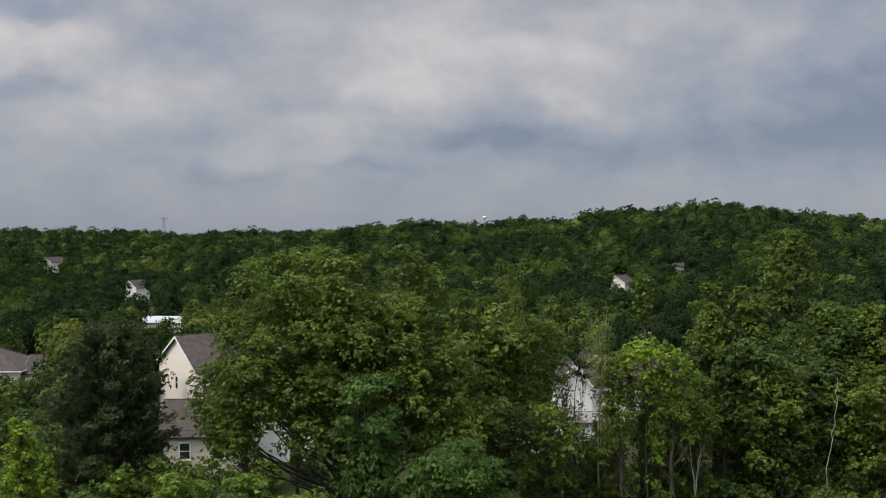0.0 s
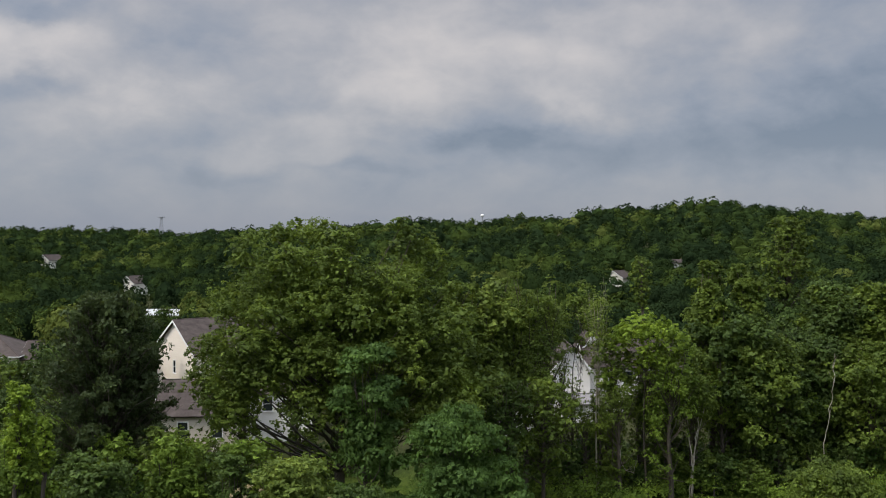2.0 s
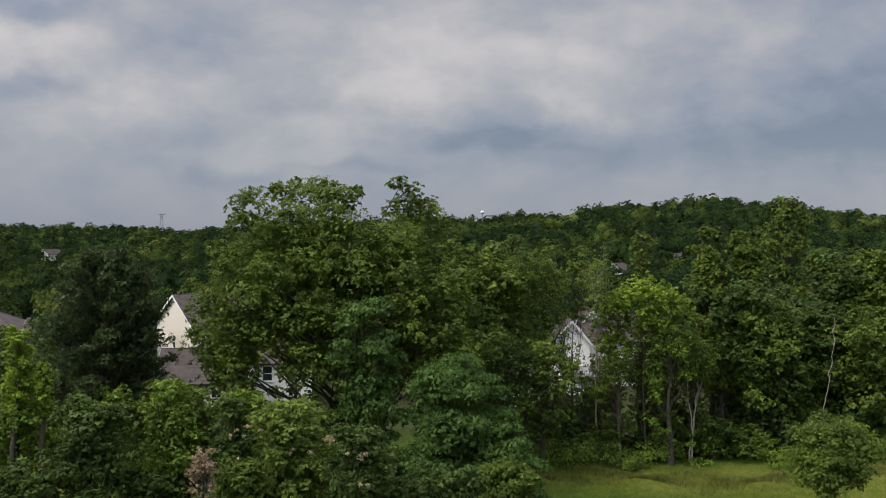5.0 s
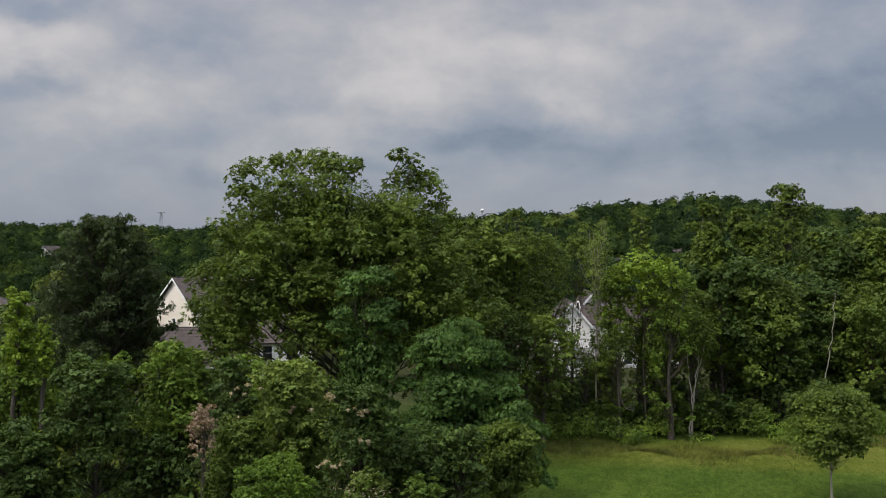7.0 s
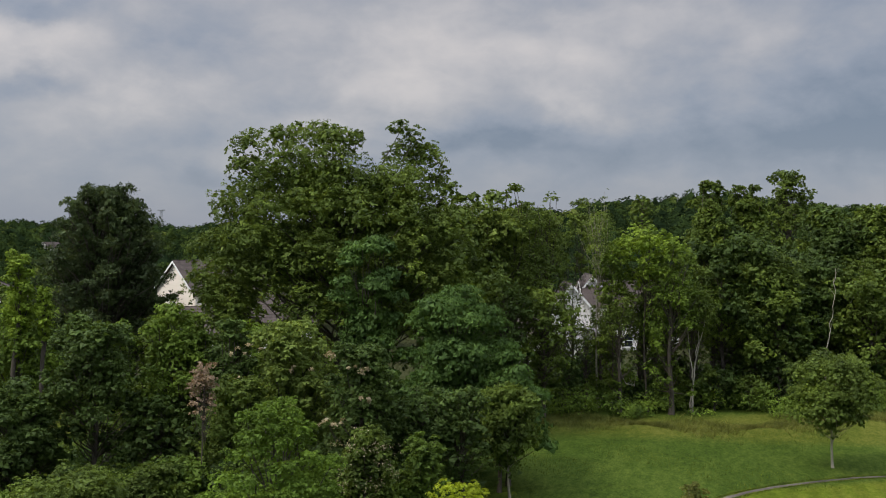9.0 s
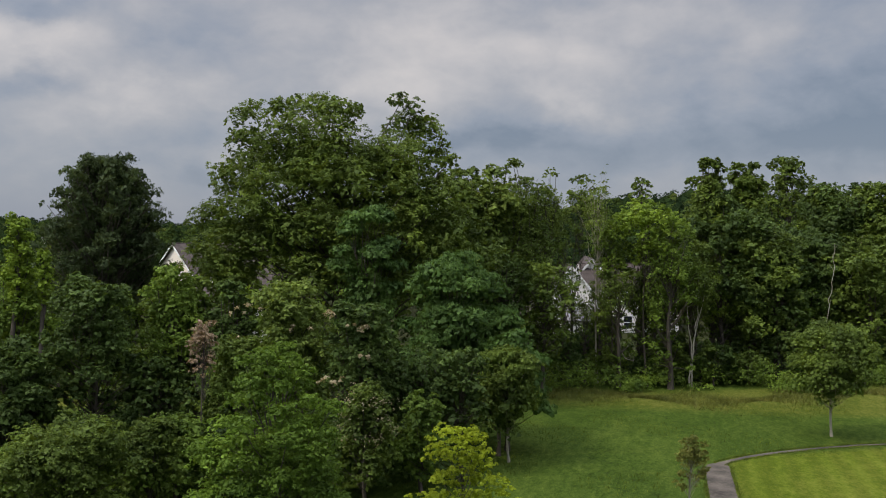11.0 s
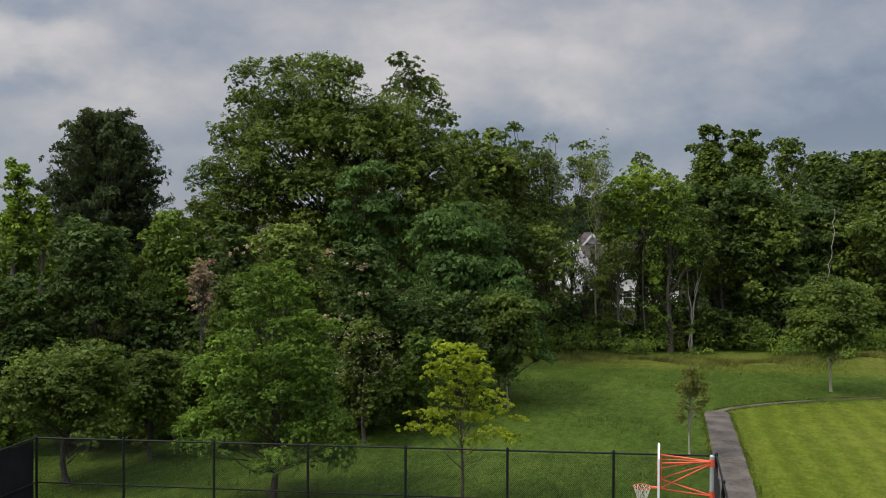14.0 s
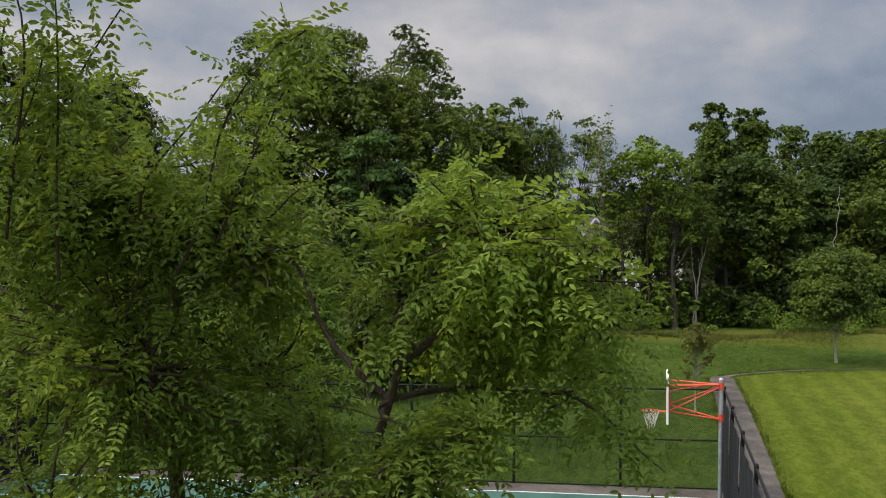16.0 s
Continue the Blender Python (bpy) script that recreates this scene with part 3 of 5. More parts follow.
def rod(name, a, b, r, mat, parent, label="", sides=8, r2=None):
    t = Tubes(sides)
    a, b = np.array(a, dtype=float), np.array(b, dtype=float)
    t.add([a, (a + b) / 2, b], [r, ((r2 or r) + r) / 2, r2 or r])
    return smooth(part(name, t.mesh(name), mat, parent, label))


def strip(points, width, lift, later=None, turn_y=1e9):
    """Corners and faces of a ribbon along points on the ground."""
    pts = [np.array(p, dtype=float) for p in points]
    v, f = [], []
    for i, p in enumerate(pts):
        d = pts[min(i + 1, len(pts) - 1)] - pts[max(i - 1, 0)]
        d = d / np.linalg.norm(d)
        s = np.array((d[1], -d[0]))
        wide = width if later is None or p[1] < turn_y else later + (width - later) * max(0.0, 1 - (p[1] - turn_y))
        wob = 0.025 * math.sin(i * 1.7) + 0.03 * math.sin(i * 0.41)
        for k in (-0.5, -0.25, 0.0, 0.25, 0.5):
            q = p + s * (k * wide + (wob if abs(k) == 0.5 else 0))
            v.append((q[0], q[1], float(ground_z(q[0], q[1])) + lift - (0.03 if abs(k) == 0.5 else 0)))
        if i:
            for k in range(4):
                o = (i - 1) * 5 + k
                f.append((o, o + 1, o + 6, o + 5))
    return v, f


def curve_points(keys, step=0.6):
    """A smooth line through key points."""
    keys = [np.array(k, dtype=float) for k in keys]
    out = []
    for i in range(len(keys) - 1):
        p0, p1, p2, p3 = keys[max(i - 1, 0)], keys[i], keys[i + 1], keys[min(i + 2, len(keys) - 1)]
        n = max(2, int(np.linalg.norm(p2 - p1) / step))
        for j in range(n):
            t = j / n
            out.append(0.5 * (2 * p1 + (p2 - p0) * t + (2 * p0 - 5 * p1 + 4 * p2 - p3) * t * t + (3 * p1 - p0 - 3 * p2 + p3) * t ** 3))
    out.append(keys[-1])
    return out


def build_path():
    keys = [(3.4, 4.0), (6.6, 17.0), (9.1, 27.0), (10.85, 34.0), (12.6, 41.0), (14.4, 48.2), (15.3, 52.0), (15.9, 53.3), (17.3, 54.7), (20.5, 57.0), (25.2, 59.4), (30, 60.6), (48, 63), (80, 66)]
    v, f = strip(curve_points(keys), 1.4, 0.03, 0.36, 52.6)
    ob = part("asphalt_path", raw_mesh("asphalt_path", v, f), ASPHALT)
    tagged(smooth(ob), "narrow cracked grey asphalt footpath across the lawn", "path", kind="structure")


def build_court():
    c = CORNER - E1 * 0.25 - E2 * 0.25
    wide, deep = BAYS * BAY - 0.5, 17.0
    m = Matrix(((E1[0], E2[0], 0, 0), (E1[1], E2[1], 0, 0), (0, 0, 1, 0), (0, 0, 0, 1))) @ Matrix.Rotation(-math.atan2(FALL, BAYS * BAY), 4, "Y")
    mid = c - E1 * wide / 2 - E2 * deep / 2
    bm = bmesh.new()
    box_bm(bm, (wide + 0.5, deep + 0.5, 0.2), (mid[0], mid[1], 0.06 - FALL / 2), m, 0.01)
    slab = part("court_slab", bm, ASPHALT)
    tagged(slab, "grey asphalt slab under the fenced ball court", "court", kind="structure")
    bm = bmesh.new()
    q = mid - E2 * 0.5
    box_bm(bm, (wide - 0.8, deep - 0.5, 0.008), (q[0], q[1], 0.166 - FALL / 2), m)
    part("playing_surface", bm, COURT_GREEN, slab, "green painted playing surface")
    for off, length, along in ((deep / 2 - 0.78, wide - 0.8, True), (deep / 2 - 3.2, wide - 0.8, True)):
        bm = bmesh.new()
        p = mid + E2 * off
        box_bm(bm, (length, 0.07, 0.006), (p[0], p[1], 0.176 - FALL / 2), m)
        part("boundary_line", bm, COURT_LINE, slab)


def chain_link(along, up, fall, pitch=0.045, wire=0.0054):
    """A bay of diamond mesh in the plane x, z: flat wire strips crossing both ways."""
    v, f = [], []
    for sgn in (1, -1):
        k0, k1 = (-up, along) if sgn > 0 else (0, along + up)
        for k in np.arange(k0, k1, pitch * 1.414):
            a0 = max(0.0, k if sgn > 0 else k - up)
            a1 = min(along, k + up if sgn > 0 else k)
            if a1 - a0 < 0.02:
                continue
            z0, z1 = (a0 - k, a1 - k) if sgn > 0 else (k - a0, k - a1)
            nx, nz = wire * 0.5 * 0.7071, wire * 0.5 * 0.7071 * (-sgn)
            y = 0.003 * sgn
            o = len(v)
            v += [(a0 - nx, y, z0 - nz), (a0 + nx, y, z0 + nz), (a1 + nx, y, z1 + nz), (a1 - nx, y, z1 - nz)]
            f.append((o, o + 1, o + 2, o + 3))
    v = np.array(v)
    v[:, 2] += v[:, 0] / along * fall
    return raw_mesh("chain_link_panel", v, f)


def fence_run(start, way, bays, label, fall=0.0, screen=False, last=1.0):
    """A fence from start along way; its foot rises by fall in all. screen: dark fabric tied to the wire."""
    ob = thing("chain_link_fence", *start, label, "fence", "court fence", math.degrees(math.atan2(way[1], way[0])))
    step = fall / bays
    link = chain_link(BAY - 0.08, FENCE_H - 0.12, step)
    post = Tubes(10)
    post.add([(0, 0, -0.4), (0, 0, FENCE_H / 2), (0, 0, FENCE_H + 0.04)], [0.042] * 3)
    post_me = post.mesh("post")
    cap = Tubes(10)
    cap.add([(0, 0, 0), (0, 0, 0.05), (0, 0, 0.075)], [0.05, 0.046, 0.006])
    cap_me = cap.mesh("post_cap")
    at = [i * BAY for i in range(bays)] + [(bays - 1 + last) * BAY]
    for i in range(bays + 1):
        p = smooth(part("post", post_me, BLACK_METAL, ob))
        p.location = (at[i], 0, i * step)
        q = smooth(part("post_cap", cap_me, BLACK_METAL, p))
        q.location = (0, 0, FENCE_H + 0.03)
    for nm, z, r in (("top_rail", FENCE_H, 0.030), ("middle_rail", FENCE_H * 0.5, 0.026), ("bottom_rail", 0.09, 0.02)):
        for i in range(bays):
            rod(nm, (at[i], 0, z + i * step), (at[i + 1], 0, z + (i + 1) * step), r, BLACK_METAL, ob)
    for i in range(bays):
        p = part("chain_link_panel", link, BLACK_METAL, ob)
        p.location = (at[i] + 0.04, -0.05, 0.06 + i * step)
        p.scale = ((at[i + 1] - at[i] - 0.08) / (BAY - 0.08), 1, 1)
    if screen:
        for i in range(bays):
            v, f, n = [], [], 14
            for k in range(n + 1):
                x = 0.05 + (BAY - 0.1) * k / n
                for zz in (0.15, FENCE_H * 0.5, FENCE_H - 0.08):
                    v.append((i * BAY + x, -0.075 - 0.012 * math.sin(k * 1.3 + i + zz), zz + step * (i + k / n) - (0.02 * math.sin(math.pi * k / n) if zz > 2 else 0)))
                if k:
                    o = (k - 1) * 3
                    f += [(o, o + 3, o + 4, o + 1), (o + 1, o + 4, o + 5, o + 2)]
            part("wind_screen", raw_mesh("wind_screen", v, f), SCREEN, ob, "black fabric wind screen")
    return ob


def build_hoop(base):
    """The ball hoop: pole, braced arms and a fan of red bars to the white board, rim and torn net. Its own x axis points from the pole to the board."""
    ob = thing("basketball_hoop", *base, "steel hoop post with red braces, white board and torn net", "basketball hoop", "", math.degrees(math.atan2(-E1[1], -E1[0])) - 2.0)
    rod("pole", (0, 0, -0.1), (0, 0, 3.92), 0.057, STEEL, ob, "galvanised steel pole", 12)
    rod("pole_cap", (0, 0, 3.92), (0, 0, 3.96), 0.062, STEEL, ob, "", 12, 0.03)
    reach = 1.26
    for z in (3.72, 2.92):
        rod("clamp", (0, 0, z - 0.06), (0, 0, z + 0.12), 0.072, RED_PAINT, ob, "red pole clamp", 12)
    for s in (-1, 1):
        rod("upper_arm", (0.05, 0.05 * s, 3.78), (reach, 0.48 * s, 3.78), 0.021, RED_PAINT, ob, "red tubular arm")
        rod("lower_arm", (0.05, 0.05 * s, 2.92), (reach, 0.48 * s, 3.14), 0.021, RED_PAINT, ob, "red tubular arm")
        rod("diagonal_brace", (0.05, 0.05 * s, 3.72), (reach, 0.48 * s, 3.16), 0.017, RED_PAINT, ob, "red diagonal brace")
        rod("cross_brace", (0.06, -0.04 * s, 3.80), (reach, 0.48 * s, 3.66), 0.015, RED_PAINT, ob, "red cross brace")
        rod("upright_brace", (reach, 0.48 * s, 3.12), (reach, 0.48 * s, 3.82), 0.02, RED_PAINT, ob, "red upright behind the board")
    bm = bmesh.new()
    box_bm(bm, (0.055, 1.83, 1.12), (reach + 0.05, 0, 3.44), None, 0.012)
    part("backboard", bm, WHITE_PAINT, ob, "white painted backboard")
    bm = bmesh.new()
    for z0, z1, y0, y1 in ((3.17, 3.21, -0.3, 0.3), (3.62, 3.66, -0.3, 0.3), (3.17, 3.66, -0.3, -0.26), (3.17, 3.66, 0.26, 0.3)):
        box_bm(bm, (0.004, y1 - y0, z1 - z0), (reach + 0.0805, (y0 + y1) / 2, (z0 + z1) / 2))
    part("target_square", bm, RED_PAINT, ob, "red target square")
    cx, rr = reach + 0.08 + 0.15 + 0.229, 0.229
    t = Tubes(6)
    ring = [(cx + rr * math.cos(a), rr * math.sin(a), 3.05) for a in np.linspace(0, 2 * math.pi, 25)]
    t.add(ring, [0.010] * 25)
    smooth(part("rim", t.mesh("rim"), RED_PAINT, ob, "red steel rim"))
    bm = bmesh.new()
    box_bm(bm, (0.16, 0.14, 0.03), (reach + 0.155, 0, 3.045), None, 0.005)
    part("rim_bracket", bm, RED_PAINT, ob)
    t, rng = Tubes(4), np.random.default_rng(5)
    for i in range(12):
        for s in (1, -1):
            a0 = i * math.tau / 12
            pts = []
            drop = 0.46 * rng.uniform(0.55, 1.0)
            for k in range(6):
                u = k / 5
                a = a0 + s * u * 0.9
                rad = rr * (1 - 0.55 * u ** 0.7) * (1 + rng.normal(0, 0.04))
                pts.append((cx + rad * math.cos(a), rad * math.sin(a), 3.045 - u * drop))
            t.add(pts, [0.008] * 6)
    part("net", t.mesh("net"), NET_CORD, ob, "torn whitish cord net")
    return ob


build_path()
build_court()
left_corner = CORNER - E1 * BAY * (BAYS - 0.07) - np.array((0, 0, FALL))
fence_run(left_corner, E1, BAYS, "tall black chain-link fence at the far side of the court", FALL, False, 0.93)
fence_run(CORNER, -E3, 6, "tall black chain-link fence with dark screen beside the path", 0.0, True)
fence_run(left_corner, -E2, 6, "tall black chain-link fence with dark screen along the court", 0.0, True)
hoop_base = CORNER - E3 * 4.0 - E1 * 0.34
build_hoop((hoop_base[0], hoop_base[1], 0.07))


# ---- houses ----
SIDING = rough_material("cream_siding", (0.76, 0.69, 0.60), (0.85, 0.79, 0.70), 0.5, 0.7, 0.1, stretch=(0.3, 0.3, 6))
SIDING_WHITE = rough_material("white_siding", (0.74, 0.72, 0.67), (0.84, 0.82, 0.77), 0.5, 0.7, 0.1, stretch=(0.3, 0.3, 6))
SIDING_GREY = rough_material("beige_grey_siding", (0.46, 0.41, 0.34), (0.57, 0.51, 0.43), 0.5, 0.75, 0.1, stretch=(0.3, 0.3, 6))
SHINGLE = rough_material("brown_grey_shingles", (0.042, 0.033, 0.030), (0.092, 0.075, 0.068), 1.2, 0.95, 0.5, fine=9)
TRIM = rough_material("white_trim", (0.70, 0.70, 0.68), (0.82, 0.82, 0.80), 2.0, 0.6, 0.05)
GLASS = rough_material("dark_window_glass", (0.012, 0.015, 0.018), (0.03, 0.035, 0.04), 0.6, 0.12, 0.0, spec=0.6)
GREY_ROOF = rough_material("pale_grey_shingles", (0.16, 0.155, 0.15), (0.28, 0.27, 0.26), 1.2, 0.9, 0.4, fine=9)
WHITE_ROOF = rough_material("white_metal_roof", (0.46, 0.48, 0.49), (0.58, 0.60, 0.61), 0.6, 0.5, 0.1)


def add_window(parent, x, y, z, w, h, facing):
    """A sash window on a wall of a house. facing: the outward direction in the house's plan, '-y', '-x' or '+x'."""
    turn = {"-y": 0.0, "+x": 90.0, "-x": -90.0}[facing]
    win = part("window", raw_mesh("window_recess", [(-w / 2, -0.012, -h / 2), (w / 2, -0.012, -h / 2), (w / 2, -0.012, h / 2), (-w / 2, -0.012, h / 2)], [(0, 1, 2, 3)]), GLASS, parent, "dark glazed sash window with white frame")
    win.matrix_basis = pose(x, y, z, 0, 0, turn)
    bm = bmesh.new()
    t = 0.09
    for sx, sz, px, pz in ((w + 2 * t, t, 0, h / 2 + t / 2), (w + 2 * t, t, 0, -h / 2 - t / 2), (t, h, -w / 2 - t / 2, 0), (t, h, w / 2 + t / 2, 0)):
        box_bm(bm, (sx, 0.07, sz), (px, -0.03, pz), None, 0.006)
    part("window_frame", bm, TRIM, win)
    bm = bmesh.new()
    box_bm(bm, (w, 0.05, 0.05), (0, -0.025, 0))
    part("sash_bar", bm, TRIM, win)
    bm = bmesh.new()
    box_bm(bm, (w + 0.3, 0.12, 0.05), (0, -0.055, -h / 2 - t - 0.02), None, 0.008)
    part("window_sill", bm, TRIM, win)


def gable_body(w, d, eave, rise):
    """A closed house block with gables at its two x ends: w along x, d along y."""
    x, y = w / 2, d / 2
    v = [(-x, -y, -1), (x, -y, -1), (x, y, -1), (-x, y, -1), (-x, -y, eave), (x, -y, eave), (x, y, eave), (-x, y, eave), (-x, 0, eave + rise), (x, 0, eave + rise)]
    return raw_mesh("wall", v, [(0, 1, 5, 4), (2, 3, 7, 6), (0, 4, 7, 3), (1, 2, 6, 5)], [(4, 8, 7), (5, 6, 9)])


def roof_slabs(parent, w, d, eave, rise, over=0.4, thick=0.16, mat=None):
    """Two sloping slabs with overhang, with courses of shingles, ridge and white barge boards."""
    y = d / 2
    slope = math.hypot(y, rise)
    ang = math.atan2(rise, y)
    length = slope + over
    for s in (-1, 1):
        turn = Matrix.Rotation(ang * -s, 4, "X")
        cy = s * (y / 2 + over / 2 * math.cos(ang))
        cz = eave + rise / 2 - over / 2 * math.sin(ang) + thick / 2
        bm = bmesh.new()
        box_bm(bm, (w + 2 * over, length, thick), (0, cy, cz), turn, 0.02)
        rf = part("roof", bm, mat or SHINGLE, parent, "brown-grey shingled roof slope")
        v, f = [], []
        n = int(length / 0.45)
        for k in range(n):
            o = len(v)
            for yy, zz in ((-length / 2 + k * length / n, thick / 2 + 0.004), (-length / 2 + (k + 0.96) * length / n, thick / 2 + 0.028)):
                for xx in (-w / 2 - over, w / 2 + over):
                    p = turn @ Vector((xx, yy * -s * -1, zz))
                    v.append((p[0], p[1] + cy, p[2] + cz))
            f.append((o, o + 1, o + 3, o + 2))
        part("shingle_course", raw_mesh("shingle_course", v, f), mat or SHINGLE, rf)
    for xe in (-w / 2 - over, w / 2 + over):
        for s in (-1, 1):
            turn = Matrix.Rotation(ang * -s, 4, "X")
            cy, cz = s * (y / 2 + over / 2 * math.cos(ang)), eave + rise / 2 - over / 2 * math.sin(ang) + 0.02
            bm = bmesh.new()
            box_bm(bm, (0.05, length, 0.24), (xe, cy, cz), turn, 0.008)
            part("barge_board", bm, TRIM, parent, "white barge board")
    t = Tubes(6)
    t.add([(-w / 2 - over, 0, eave + rise + thick), (0, 0, eave + rise + thick), (w / 2 + over, 0, eave + rise + thick)], [0.09] * 3)
    part("ridge_cap", t.mesh("ridge_cap"), mat or SHINGLE, parent)


def make_house(name, label, x, y, z, turn, w, d, eave, rise, siding, windows, roof=None):
    ob = thing(name, x, y, z, label, "house", "", turn)
    part("wall", gable_body(w, d, eave, rise), siding, ob)
    roof_slabs(ob, w, d, eave, rise, mat=roof)
    for facing, a, h, ww, wh in windows:
        px, py = {"-y": (a, -d / 2), "-x": (-w / 2, a), "+x": (w / 2, a)}[facing]
        add_window(ob, px, py, h, ww, wh, facing)
    return ob


make_house("house", "two-storey cream house with a brown-grey gabled roof", -28.2, 121.5, 1.2, 37, 12.0, 12.5, 6.3, 3.6, SIDING,
           [("-x", 0.3, 4.2, 0.75, 1.5), ("-y", -3.5, 4.6, 0.9, 1.5), ("-y", 0.5, 4.6, 0.9, 1.5)])
make_house("garage_wing", "low beige house wing with a brown shingled roof", -23.9, 95.5, 1.0, 2, 7.6, 8.0, 3.4, 2.7, SIDING_GREY,
           [("-y", -1.2, 1.95, 0.95, 1.5), ("-y", 2.1, 1.95, 0.95, 1.5)])
make_house("white_house", "white sided house half hidden behind leaves", -18.3, 101, 1.0, 8, 9.0, 8.0, 4.6, 2.4, SIDING_WHITE,
           [("-y", -2.4, 3.5, 0.9, 1.4), ("-y", 0.0, 3.5, 0.9, 1.4), ("-y", 2.4, 3.5, 0.9, 1.4)])
def hip_house(name, label, x, y, z, turn, w, d, eave, rise, siding, windows):
    """A house under a roof hipped at both ends; w along x, d along y."""
    ob = thing(name, x, y, z, label, "house", "", turn)
    bm = bmesh.new()
    box_bm(bm, (w, d, eave + 1), (0, 0, (eave - 1) / 2), None, 0.02)
    part("wall", bm, siding, ob)
    o = 0.45
    X, Y, R = w / 2 + o, d / 2 + o, w / 2 - d / 2
    low, high = eave - 0.05, eave + rise
    corners = [(-X, -Y), (X, -Y), (X, Y), (-X, Y)]
    v = [(a, b, low) for a, b in corners] + [(a, b, low + 0.16) for a, b in corners] + [(-R, 0, high), (R, 0, high)]
    rf = part("roof", raw_mesh("roof", v, [(0, 3, 2, 1), (0, 1, 5, 4), (1, 2, 6, 5), (2, 3, 7, 6), (3, 0, 4, 7), (4, 5, 9, 8), (6, 7, 8, 9)], [(5, 6, 9), (7, 4, 8)]), SHINGLE, ob, "brown-grey hipped shingle roof")
    for a, b in (((-R, 0, high), (R, 0, high)), ((R, 0, high), (X, -Y, low + 0.16)), ((R, 0, high), (X, Y, low + 0.16)), ((-R, 0, high), (-X, -Y, low + 0.16)), ((-R, 0, high), (-X, Y, low + 0.16))):
        rod("ridge_cap", a, b, 0.09, SHINGLE, rf, "", 6)
    bm = bmesh.new()
    for px, py, sx, sy in ((0, -Y - 0.05, 2 * X + 0.2, 0.1), (0, Y + 0.05, 2 * X + 0.2, 0.1), (-X - 0.05, 0, 0.1, 2 * Y), (X + 0.05, 0, 0.1, 2 * Y)):
        box_bm(bm, (sx, sy, 0.14), (px, py, low + 0.09), None, 0.01)
    part("gutter", bm, TRIM, ob, "white rain gutter")
    for facing, a, h, ww, wh in windows:
        px, py = {"-y": (a, -d / 2), "-x": (-w / 2, a), "+x": (w / 2, a)}[facing]
        add_window(ob, px, py, h, ww, wh, facing)


hip_house("brown_roofed_house", "cream house with a wide brown hipped roof", -66.0, 131.5, 0.9, 4, 17.5, 9.5, 4.5, 2.8, SIDING, [("-y", 6.6, 3.0, 1.0, 1.4), ("-y", 3.0, 3.0, 1.0, 1.4)])
make_house("house_wing", "low cream wing with a brown shingled roof", -54.6, 131.5, 0.9, 4, 4.5, 6.0, 4.1, 2.0, SIDING, [("-y", 0.4, 2.6, 1.0, 1.4)])
make_house("white_house", "white gabled house front screened by thin trees", 15.2, 113.5, 0.6, 90, 7.0, 4.3, 5.6, 2.5, SIDING_WHITE,
           [("-x", -1.0, 1.8, 0.9, 1.5), ("-x", 1.0, 1.8, 0.9, 1.5)])
make_house("white_house", "narrow white gable above a brown shingled roof", 18.3, 117.5, 0.6, 90, 6.0, 2.6, 7.4, 1.5, SIDING_WHITE, [("-x", 0.0, 7.3, 0.5, 0.8)])
make_house("white_house", "long white house with many sash windows behind trees", 22.6, 115.5, 0.6, 3, 11.0, 7.0, 5.6, 2.6, SIDING_WHITE,
           [("-y", k, h, 0.95, 1.45) for k in (-2.4, -0.6, 1.4, 3.4) for h in (4.3, 1.5)])
make_house("porch", "low white porch with a pale grey roof before the white house", 16.2, 107.5, 0.6, 2, 5.0, 3.2, 2.3, 0.7, SIDING_WHITE, [("-y", 1.2, 1.3, 0.9, 1.2)], GREY_ROOF)
make_house("brown_roofed_house", "low house with brown roof beside the white house", 7.6, 104, 0.6, 4, 7.0, 7.0, 2.9, 1.9, SIDING_WHITE, [("-y", -1.0, 1.8, 0.9, 1.3)])


# ---- trees ----
def plant(rows):
    for i, (name, label, x, y, top, lo, r, style, leaf, count, size, more) in enumerate(rows):
        make_tree(name, label, x, y, float(ground_z(x, y)), top, lo, r, style, leaf, count, size, 100 + i * 7, **more)


